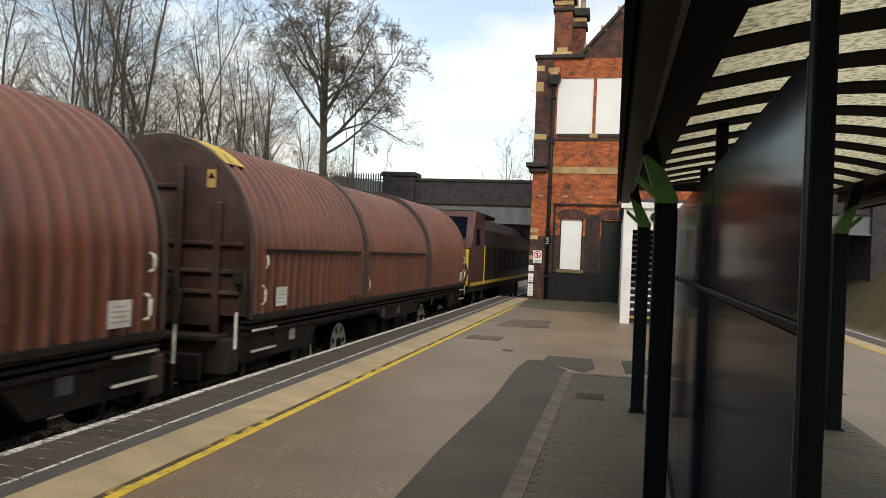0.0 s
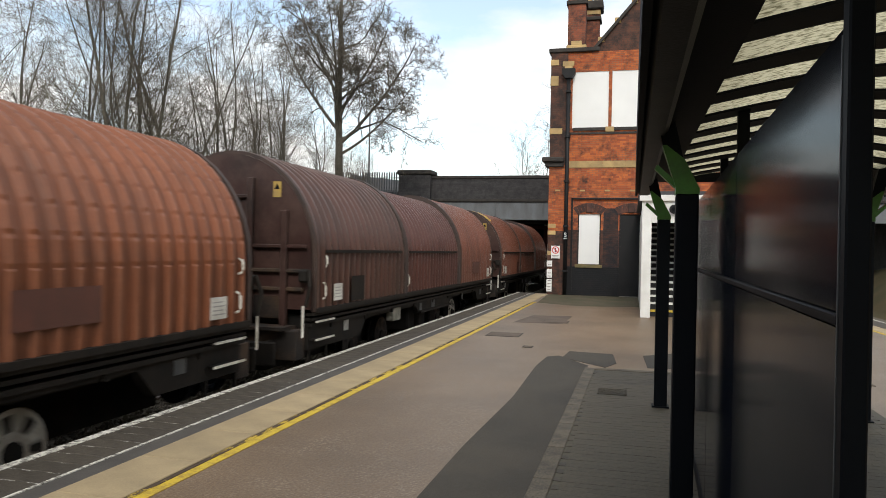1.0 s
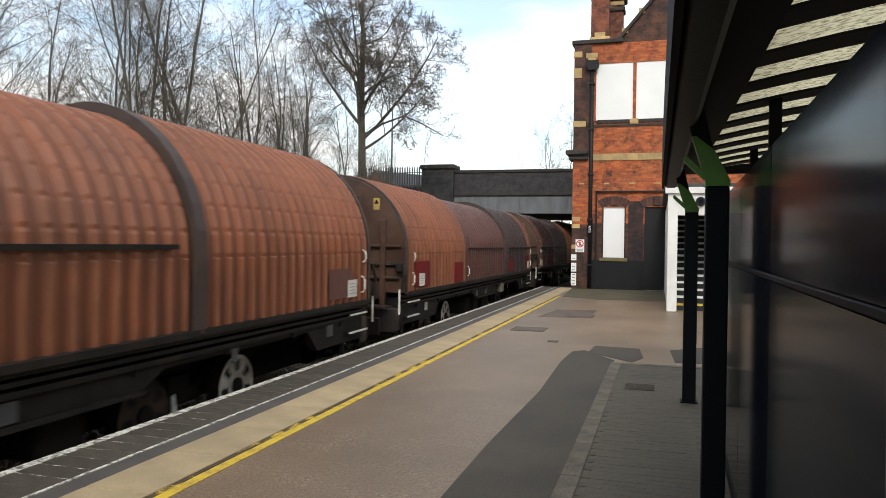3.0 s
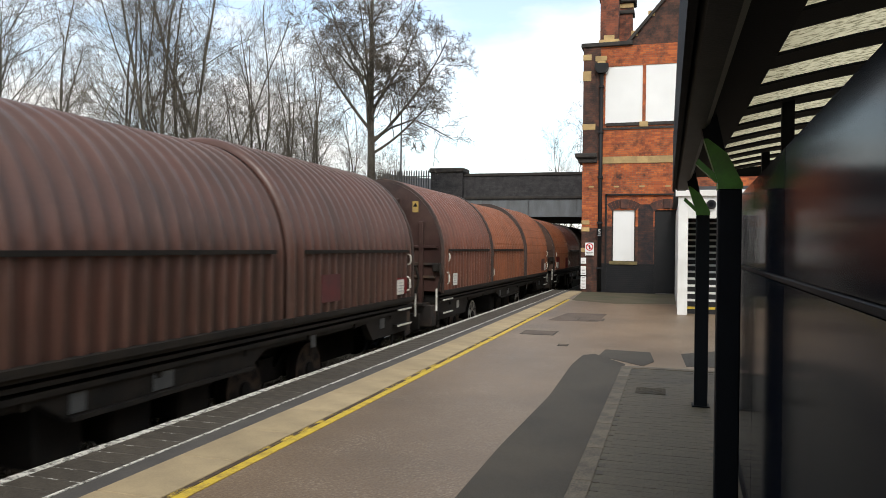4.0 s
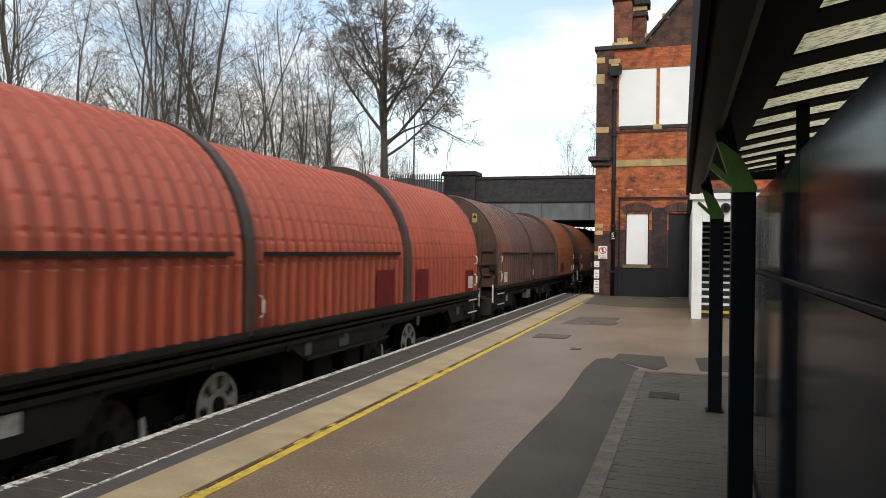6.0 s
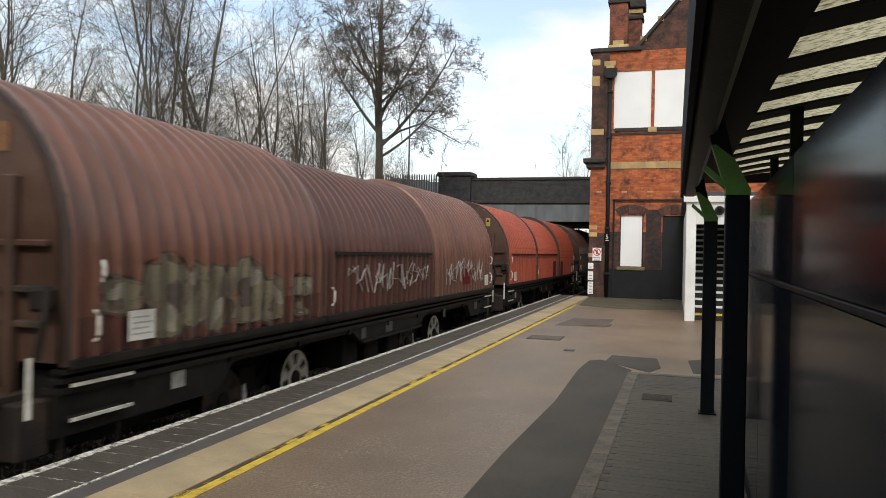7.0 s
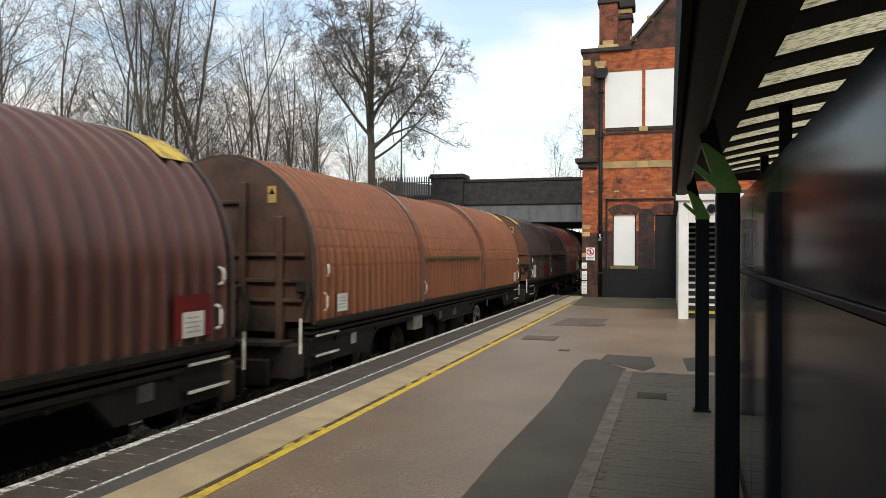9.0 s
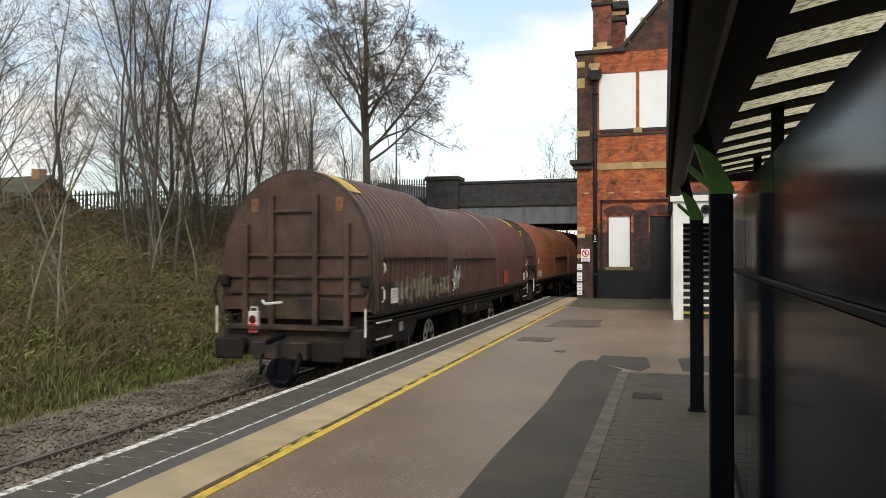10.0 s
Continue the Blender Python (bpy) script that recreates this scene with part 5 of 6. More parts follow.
def wheel_pair_with_face(bm):
    wheel_pair(bm)
    k = len(bm.faces)
    wheel_face(bm)
    bm.faces.ensure_lookup_table()
    for f in bm.faces[k:]:
        f.material_index = 1


WHEELS, TRAIN = [], []
RP, OP = RED_PATCH, mat("orange_patch", (0.42, 0.06, 0.02), (0.3, 0.05, 0.02), 3, 0.6)
DR = mat("dull_red_patch", (0.1, 0.013, 0.015), (0.06, 0.012, 0.013), 4, 0.65)
BW = mat("faded_panel", (0.12, 0.042, 0.028), (0.085, 0.034, 0.024), 3, 0.6)
RB = (4.75, 9.8)
ROLL = (
    ("reddish-brown covered steel-coil wagon with ribbed hoods", ("brown", "brown", "brown"), RB, ENDMAROON, dict(yellow=("rear",), patches=((10.4, HB + 0.1, 0.6, 0.4, BW),))),
    ("maroon-brown covered coil wagon with two dark sealing rings", ("brown", "maroon", "umber"), RB, ENDMAROON, dict(bright_at=(0,), pale_box=10.0, patches=((2.6, HB + 0.25, 1.0, 0.35, BW), (12.6, HB + 0.05, 0.6, 0.42, UNDER)))),
    ("coil wagon with an orange front hood and sooty rear hoods", ("orange", "dark", "dark"), RB, ENDRUST, dict(bright_at=(0,), pale_box=9.8, height=0.95, fringe=((2, 13.339, 14.345, "rust"),), patches=((3.2, HB + 0.25, 1.0, 0.35, BW), (10.9, HB + 0.1, 0.8, 0.45, RP)))),
    ("coil wagon with sooty front hood and bright orange-brown rear hood", ("dark", "maroon", "orange"), (4.75,), ENDRUST, dict(bright_at=(1,), pale_box=4.8, height=0.94, rail_sects=(0, 1), fringe=((0, 0.005, 0.75, "rust"),), patches=((0.8, HB + 0.1, 0.8, 0.5, RP), (4.0, HB + 0.1, 0.8, 0.45, RP), (10.6, HB + 0.05, 0.8, 0.5, RP), (HOOD - 0.9, HB + 0.08, 0.95, 0.55, RP)))),
    ("orange-brown covered coil wagon with two dark rings", ("orange", "orange", "brown"), RB, ENDMAROON, dict(patches=((1.2, HB + 0.1, 0.8, 0.45, BW),))),
    ("dark maroon coil wagon with a faded orange rear hood", ("umber", "umber", "orange"), (), ENDMAROON, dict(bright_at=(1,), height=0.98, rail_sects=(0, 1), patches=((3.6, HB + 0.16, 0.62, 0.4, DR), (0.66, HB + 0.1, 0.5, 0.3, RP), (10.6, HB + 0.1, 0.7, 0.45, BW)))),
    ("coil wagon with orange front hood and dark maroon rear hoods", ("orange", "umber", "umber"), RB, ENDRUST, dict(bright_at=(0,), pale_box=9.7, fringe=((2, 12.581, 14.345, "rust"),), patches=((3.4, HB + 0.15, 0.9, 0.35, BW), (10.5, HB + 0.1, 0.8, 0.45, BW)))),
    ("bright red-orange freshly painted covered coil wagon", ("red", "red", "red"), RB, ENDRUST, dict(patches=((0.8, HB + 0.05, 0.62, 0.46, RP), (4.0, HB + 0.04, 0.62, 0.56, RP), (5.7, HB + 0.02, 0.75, 0.6, RP)))),
    ("dusty brown coil wagon with grey and white graffiti", ("dusty", "maroon", "dusty"), (), ENDRUST, dict(rail_sects=(1,), patches=((2.6, HB + 0.2, 0.6, 0.35, RP),))),
    ("coil wagon with a crimson front hood and sooty black rear hoods", ("crimson", "dark", "dark"), RB, ENDORANGE, dict(height=0.968, yellow=("front", "rear"), plate_white=True, patches=((10.9, HB + 0.1, 0.8, 0.42, RP), (3.2, HB + 0.15, 0.6, 0.4, mat("crimson_patch", (0.13, 0.022, 0.02), (0.09, 0.02, 0.02), 3, 0.6))))),
    ("rusty orange covered coil wagon with two dark sealing rings", ("rusty", "rusty", "rusty"), RB, ENDRUST, dict(rail_sects=(1,), ring_paint=PAINTS["rust"], strip=mat("mossy_strip", (0.085, 0.075, 0.03), (0.06, 0.05, 0.025), 4), yellow=("front",), bright_at=(0,), pale_box=9.7, height=0.965)),
    ("dark maroon last coil wagon with graffiti and a tail lamp", ("maroon", "umber", "umber"), (), ENDRUST, dict(height=0.955, low_to=9.8, yellow=("front", "rear"), patches=((3.75, HB + 0.1, 0.62, 0.42, OP), (0.75, HB + 0.1, 0.6, 0.45, RP)))),
)


def build_train():
    for n, (label, paints, rings, end, extra) in enumerate(ROLL):
        w = build_wagon(n, label, paints, rings, end, **extra)
        TRAIN.append((w, n))
    ghosted, last, lettered = TRAIN[8][0], TRAIN[11][0], TRAIN[9][0]
    for i, (y0, y1, z0, z1) in enumerate(((13.5, 13.95, 1.68, 2.02), (12.8, 13.4, 1.37, 2.18), (12.5, 12.85, 1.45, 2.14), (12.1, 12.5, 1.38, 2.08), (11.35, 12.1, 1.4, 2.14), (10.9, 11.4, 1.4, 1.95), (10.15, 10.68, 1.68, 1.95), (10.3, 10.62, 1.42, 1.6))):
        sprayed_letter(ghosted, (y0 + y1) / 2, z0, z1, y1 - y0, 60 + i)
    loops(ghosted, 5.3, 9.0, 6, HB + 0.25, HB + 0.75, 12)
    loops(ghosted, 1.0, 4.2, 7, HB + 0.2, HB + 0.8, 9)
    side_band(last, 9.85, HOOD - 0.1, HB + 0.01, HS - 0.3, PAINTS["dark"])
    side_band(ghosted, 9.85, HOOD - 0.1, HB + 0.01, HB + 0.35, PAINTS["maroon"])
    rnd = random.Random(9)
    for i in range(12):
        y = 9.95 + 0.31 * i
        sprayed_letter(last, y, HB + rnd.uniform(0.03, 0.12), HB + rnd.uniform(0.45, 0.7), rnd.uniform(0.16, 0.34), 80 + i, i % 2 == 0)
    sprayed_letter(last, 9.15, HB + 0.2, HB + 0.62, 0.42, 120, True, GRAFFITI_WHITE)
    loops(last, 8.75, 9.6, 11, HB + 0.15, HB + 0.72, 3)
    # yellow owner's mark on a side frame, as plain shapes
    for i, (y, wd) in enumerate(((7.55, 0.2), (7.32, 0.05), (7.2, 0.05), (7.0, 0.2))):
        for k in range(3 if i in (0, 3) else 1):
            z = 0.78 + 0.08 * k
            bpart("owner_mark", mat("faded_yellow", (0.3, 0.19, 0.05), (0.16, 0.1, 0.04), 6), lettered, 1.345, 1.352, -y - wd / 2, -y + wd / 2, z, z + (0.035 if i in (0, 3) else 0.195))
    # tail lamp
    lamp = new("tail_lamp")
    lamp.parent = last
    lamp.scale = (0.82, 0.82, 0.86)
    lamp.location = (-0.63, -HOOD - 0.36, 0.98)
    bpart("case", PLATE, lamp, -0.11, 0.11, -0.06, 0.06, 0.0, 0.42, bevel=0.015)
    bpart("reflector", LAMP_RED, lamp, -0.095, 0.095, -0.066, -0.055, 0.02, 0.17)
    bm = bmesh.new()
    tube(bm, [(0, -0.055, 0.26), (0, -0.085, 0.26)], [0.09, 0.075], 16)
    part("lens", bm, mat("dark_lens", (0.09, 0.01, 0.01), None, 4, 0.2), lamp)
    bm = bmesh.new()
    tube(bm, [(-0.08, 0, 0.42), (-0.07, 0, 0.5), (0.07, 0, 0.5), (0.08, 0, 0.42)], 0.016, 6)
    part("carrying_handle", bm, PLATE, lamp)
    bm = bmesh.new()
    tube(bm, [(-0.5, -HOOD - 0.3, 1.52), (-0.42, -HOOD - 0.36, 1.47), (-0.1, -HOOD - 0.36, 1.5)], 0.025, 6)
    part("bracket_arm", bm, HANDLE, last)


def build_loco():
    lo = thing("diesel_locomotive", "maroon and yellow diesel locomotive pulling the train", "locomotive")
    red = hood_paint("loco_maroon", (0.06, 0.01, 0.013), (0.03, 0.01, 0.01), 0.4)
    L = 20.6
    def shell(bm):
        o = [(1.33, 1.15), (1.33, 2.7), (1.22, 3.25), (0.85, 3.7), (0.4, 3.86), (-0.4, 3.86), (-0.85, 3.7), (-1.22, 3.25), (-1.33, 2.7), (-1.33, 1.15)]
        prism(bm, o, "y", 2.6, L - 2.6)
    bm = bmesh.new()
    shell(bm)
    part("body", bm, mat("loco_dark_side", (0.03, 0.011, 0.012), (0.016, 0.009, 0.01), 3, 0.6), lo)
    for y0, y1, s in ((0.0, 2.6, -1), (L - 2.6, L, 1)):
        bm = bmesh.new()
        side = [(y0 + 0.0, 1.15), (y1, 1.15), (y1, 3.8), (y0 + 0.75, 3.8), (y0 + 0.25, 2.75), (y0, 2.5)] if s < 0 else [(y0, 1.15), (y1, 1.15), (y1, 2.5), (y1 - 0.25, 2.75), (y1 - 0.75, 3.8), (y0, 3.8)]
        prism(bm, side, "x", -1.32, 1.32)
        cab = part("cab", bm, red, lo, "maroon cab with a yellow end")
        e = y0 if s < 0 else y1
        bpart("yellow_end", YELLOW, cab, -1.25, 1.25, min(e, e + s * 0.02), max(e, e + s * 0.02), 1.2, 2.45)
        for x in (-0.62, 0.62):
            bm = bmesh.new()
            a, b = (e - s * 0.28, 2.85), (e - s * 0.66, 3.6)
            vs = [bm.verts.new(p) for p in ((x - 0.45, a[0] + s * 0.06, a[1]), (x + 0.45, a[0] + s * 0.06, a[1]), (x + 0.42, b[0] + s * 0.06, b[1]), (x - 0.42, b[0] + s * 0.06, b[1]))]
            bm.faces.new(vs)
            part("windscreen", bm, PANEL, cab)
        for sx in (-1, 1):
            bpart("side_window", PANEL, cab, sx * 1.325 - 0.006, sx * 1.325 + 0.006, y0 + 0.95, y0 + 1.65, 2.6, 3.2)
            bm = bmesh.new()
            tube(bm, [(sx * 1.37, y1 - 0.1 if s < 0 else y0 + 0.1, 1.2), (sx * 1.37, y1 - 0.1 if s < 0 else y0 + 0.1, 2.6)], 0.02, 6)
            part("handrail", bm, YELLOW, cab)
    for sx in (-1, 1):
        bpart("stripe", YELLOW, lo, sx * 1.337 - 0.004, sx * 1.337 + 0.004, 0.1, L - 0.1, 1.18, 1.3)
        for i in range(10):
            bpart("grille", UNDER, lo, sx * 1.337 - 0.01, sx * 1.337 + 0.01, 3.2 + 1.45 * i, 4.3 + 1.45 * i, 1.6, 2.6)
    bpart("roof_box", GUTTER, lo, -0.75, 0.75, 3.4, 8.5, 3.84, 4.0, bevel=0.03)
    bpart("fuel_tank", UNDER, lo, -1.2, 1.2, 7.6, 13.0, 0.35, 1.15, bevel=0.08)
    bpart("underframe", UNDER, lo, -1.3, 1.3, 0.1, L - 0.1, 0.95, 1.16)
    for c in (4.4, L - 4.4):
        bg = shared("bogie", bogie_frame, "bogie", UNDER, lo)
        bg.location = (0, c, 0)
        for s in (-0.9, 0.9):
            ws = shared("wheelset", wheel_pair_with_face, "wheelset", UNDER, bg)
            ws.location = (0, s, WHEEL_R)
            WHEELS.append(ws)
    for s in (-1, 1):
        for e, d in ((0, -1), (L, 1)):
            b = bmesh.new()
            tube(b, [(s * 0.87, e, 1.05), (s * 0.87, e + d * 0.5, 1.05), (s * 0.87, e + d * 0.501, 1.05), (s * 0.87, e + d * 0.56, 1.05)], [0.11, 0.11, 0.24, 0.24], 14)
            part("buffer", b, UNDER, lo)
    return lo


build_train()
CACHE["wheelset"].materials.append(WHEEL)
CACHE["dark_wheelset"].materials.append(BEAM)
LOCO = build_loco()


# ---- trees, fence and houses ----
class Limbs:
    """Collects tapered limbs as plain vertices and faces."""
    def __init__(self, seed):
        self.r, self.v, self.f = random.Random(seed), [], []

    def limb(self, pts, radii, sides):
        base = len(self.v)
        for i, p in enumerate(pts):
            d = (pts[min(i + 1, len(pts) - 1)] - pts[max(i - 1, 0)]).normalized()
            a = d.orthogonal().normalized()
            b = d.cross(a)
            for k in range(sides):
                c = 2 * math.pi * k / sides
                self.v.append(tuple(p + radii[i] * (math.cos(c) * a + math.sin(c) * b)))
        for i in range(len(pts) - 1):
            for k in range(sides):
                q, s = base + i * sides, base + (i + 1) * sides
                self.f.append((q + k, q + (k + 1) % sides, s + (k + 1) % sides, s + k))

    def mesh(self, name, material):
        me = bpy.data.meshes.new(name)
        me.from_pydata(self.v, [], self.f)
        me.materials.append(material)
        return me


def grow(lo, hi, p, d, length, rad, level, spec):
    r = lo.r
    segs = spec["segs"][level]
    pts, radii = [p.copy()], [rad]
    end_r = rad * (0.25 if level == 0 else 0.3)
    for i in range(segs):
        d = (d + Vector((r.gauss(0, 1), r.gauss(0, 1), r.gauss(0, 1))) * spec["wander"][level] + Vector((0, 0, spec["lift"][level]))).normalized()
        p = p + d * (length / segs)
        pts.append(p.copy())
        radii.append(rad + (end_r - rad) * (i + 1) / segs)
    (lo if level < len(spec["kids"]) - 1 and level < 2 else hi).limb(pts, radii, (8, 5, 3, 3, 3)[level])
    if level + 1 >= len(spec["kids"]) + 1:
        return
    kids = spec["kids"][level]
    for k in range(kids):
        u = spec["from"][level] + (1 - spec["from"][level]) * (k + r.random()) / kids
        i = min(int(u * segs), segs - 1)
        q = pts[i].lerp(pts[i + 1], u * segs - i)
        ax = (pts[i + 1] - pts[i]).normalized()
        side = ax.orthogonal().normalized()
        side.rotate(Matrix.Rotation(r.uniform(0, 6.283), 3, ax))
        ang = radians(r.uniform(*spec["angle"][level]))
        nd = (ax * math.cos(ang) + side * math.sin(ang)).normalized()
        nl = length * spec["ratio"][level] * r.uniform(0.65, 1.15) * (1.15 - 0.55 * u)
        nr = max(radii[i] * spec["thin"][level] * r.uniform(0.7, 1.0), spec["least"])
        grow(lo, hi, q, nd, nl, nr, level + 1, spec)


BROAD = dict(segs=(10, 8, 6, 4, 3), wander=(0.018, 0.2, 0.24, 0.26, 0.26), lift=(0.06, 0.03, 0.015, 0.01, 0.0), kids=(17, 8, 6, 5), angle=((40, 75), (35, 70), (32, 68), (28, 62)), ratio=(0.42, 0.55, 0.55, 0.58), thin=(0.5, 0.52, 0.5, 0.6))
BROAD["from"] = (0.25, 0.2, 0.15, 0.1)
SLIM = dict(segs=(12, 6, 4, 3), wander=(0.05, 0.12, 0.18, 0.2), lift=(0.03, 0.05, 0.03, 0.02), kids=(20, 8, 6), angle=((28, 58), (28, 58), (26, 58)), ratio=(0.37, 0.52, 0.5), thin=(0.42, 0.5, 0.55))
BROAD["least"], SLIM["least"] = 0.0095, 0.0048
SLIM["from"] = (0.08, 0.18, 0.15)
YOUNG = dict(segs=(9, 4, 3), wander=(0.1, 0.15, 0.2), lift=(0.04, 0.06, 0.02), kids=(9, 4), angle=((25, 60), (25, 60)), ratio=(0.36, 0.5), thin=(0.42, 0.6))
YOUNG["least"] = 0.0045
YOUNG["from"] = (0.12, 0.2)


def make_tree(name, label, seed, spec, stems, bark, m):
    lo, hi = Limbs(seed), Limbs(seed + 50)
    for length, rad, lean, at in stems:
        d = Vector((lean[0], lean[1], 1)).normalized()
        grow(lo, hi, Vector((at[0], at[1], at[2] if len(at) > 2 else -0.3)), d, length, rad, 0, spec)
    t = thing(name, label, "tree", "bare trees on the bank", m)
    a = new("trunk", lo.mesh("trunk", bark))
    a.parent = t
    a.data.polygons.foreach_set("use_smooth", [True] * len(a.data.polygons))
    b = new("crown", hi.mesh("crown", TWIG if bark is not PALE_BARK else PALE_BARK))
    b.parent = t
    return t


def multi(seed, n, h):
    r = random.Random(seed)
    return [(h * r.uniform(0.75, 1.05), r.uniform(0.035, 0.075), (r.uniform(-0.19, 0.19), r.uniform(-0.19, 0.19)), (r.uniform(-0.55, 0.55), r.uniform(-0.55, 0.55))) for i in range(n)]


def stand(x, y, rz=0.0, sc=1.0):
    return Matrix.LocRotScale((x, y, ground_z(x, y)), Euler((0, 0, radians(rz))), (sc, sc, sc))


def plant_trees():
    big = make_tree("bare_tree", "tall bare broad-crowned tree beside the bridge", 11, BROAD, [(12.8, 0.26, (0.0, 0.0), (0, 0)), (6.6, 0.1, (1.15, 0.1), (0, 0, 3.6)), (5.2, 0.08, (2.2, -0.2), (0, 0, 3.0)), (6.8, 0.1, (-0.95, 0.1), (0, 0, 4.1)), (6.2, 0.09, (0.2, -0.9), (0, 0, 4.7)), (5.4, 0.09, (0.6, 0.5), (0, 0, 5.4)), (5.8, 0.085, (-0.65, -0.4), (0, 0, 5.9))], BARK, stand(-15.1, 35.5))
    a = make_tree("bare_tree", "bare many-stemmed tree on the railway bank", 21, SLIM, multi(1, 8, 10.2), BARK, stand(-13.9, 16.6))
    b = make_tree("bare_tree", "bare many-stemmed tree on the railway bank", 22, SLIM, multi(2, 5, 9.4), BARK, stand(-14.6, 19.6))
    c = make_tree("bare_tree", "slender bare tree on the railway bank", 23, SLIM, multi(3, 3, 8.6), BARK, stand(-15.0, 23.6))
    rnd = random.Random(8)
    for src, x, y, s in ((b, -17.4, 14.4, 0.95), (c, -14.6, 22.0, 0.8), (c, -15.4, 26.4, 0.9), (c, -15.0, 29.0, 0.9), (c, -16.6, 31.2, 0.85),
                         (c, -20.5, 13.0, 1.0), (c, -15.4, 33.2, 0.7), (b, -14.4, 37.0, 0.45), (c, -19.5, 19.5, 0.9), (c, -13.4, 31.5, 0.55), (c, -19.0, 25.0, 0.85), (c, -15.6, 17.6, 0.5), (b, -15.4, 21.4, 0.42), (c, -14.2, 25.0, 0.5), (b, -15.8, 28.0, 0.42), (c, -14.6, 34.2, 0.5)):
        copy_thing(src, pose(x, y, ground_z(x, y), 0, 0, rnd.uniform(0, 360))).scale = (s, s, s)
    s1 = make_tree("sapling", "thin pale-barked sapling at the foot of the bank", 31, YOUNG, [(5.2, 0.036, (0.03, 0.02), (0, 0))], PALE_BARK, stand(-11.6, 10.2))
    for x, y, s, rz in ((-11.2, 10.5, 0.95, 90), (-11.8, 11.5, 1.0, 200), (-13.0, 15.5, 0.9, 20), (-12.6, 17.0, 0.8, 140), (-12.0, 8.6, 1.0, 250), (-13.2, 19.5, 0.9, 300)):
        copy_thing(s1, pose(x, y, ground_z(x, y), 0, 0, rz)).scale = (s, s, s)
    lone = make_tree("bare_tree", "bare tree far beyond the station", 41, SLIM, multi(6, 3, 10), BARK, stand(-3.4, 52.5, 0, 1.0))
    lone.scale = (1.35, 1.35, 1.35)
    copy_thing(lone, pose(-9.5, 70, -0.5, 0, 0, 120))
    copy_thing(lone, pose(9, 66, -0.5, 0, 0, 10))


def last_leaves():
    """A few dry leaves that still hang in the big tree."""
    r = random.Random(77)
    v, f = [], []
    for i in range(260):
        a, b = r.uniform(-0.7, 1.2), r.uniform(-1.4, 1.4)
        rad = r.uniform(1.6, 4.0)
        leaf(r, v, f, -14.2 + rad * math.cos(a) * math.cos(b) * (1 if r.random() < 0.85 else -1), 35.5 + rad * math.sin(b) * 0.8, 9.0 + rad * math.sin(a) * 0.8)
    me = bpy.data.meshes.new("dry_leaves")
    me.from_pydata(v, [], f)
    me.materials.append(mat("dry_leaf", (0.07, 0.05, 0.03), (0.045, 0.035, 0.022), 2, 0.9, bump=0))
    tagged(new("dry_leaves", me), "a few dry brown leaves hanging in the bare tree", "leaves", kind="stuff")


def build_fence():
    f = thing("palisade_fence", "dark steel palisade fence along the top of the bank", "fence")
    bm = bmesh.new()
    prism(bm, [(-0.025, 0), (0.025, 0), (0.025, 0.72), (0, 0.82), (-0.025, 0.72)], "x", -0.012, 0.012)
    pale = mesh_of("pale", bm, GALV)
    x = -17.2
    for i in range(215):
        y = 7 + 0.155 * i
        piece("pale", pale, f, x, y, ground_z(x, y) - 0.05)
    for i in range(13):
        y0, y1 = 6.9 + 2.75 * i, 6.9 + 2.75 * (i + 1)
        z0, z1 = ground_z(x, y0), ground_z(x, y1)
        bpart("post", GALV, f, x - 0.08, x - 0.02, y0 - 0.03, y0 + 0.03, z0 - 0.2, z0 + 0.74)
        for h in (0.12, 0.58):
            bm = bmesh.new()
            prism(bm, [(y0, z0 + h), (y1, z1 + h), (y1, z1 + h + 0.05), (y0, z0 + h + 0.05)], "x", x - 0.06, x - 0.015)
            part("rail", bm, GALV, f)
    g = thing("palisade_fence", "dark steel palisade fence beside the bridge pier", "fence")
    bm = bmesh.new()
    prism(bm, [(-0.035, 0), (0.035, 0), (0.035, 1.3), (0, 1.4), (-0.035, 1.3)], "y", -0.012, 0.012)
    pale2 = mesh_of("pale", bm, GALV)
    for i in range(26):
        piece("pale", pale2, g, -13.35 - 0.15 * i, 39.8, 4.75)
    for h in (5.0, 5.75):
        bpart("rail", GALV, g, -17.2, -13.25, 39.83, 39.87, h, h + 0.05)
    for xx in (-13.4, -15.3, -17.15):
        bpart("post", GALV, g, xx - 0.04, xx + 0.04, 39.87, 39.95, 4.3, 6.1)


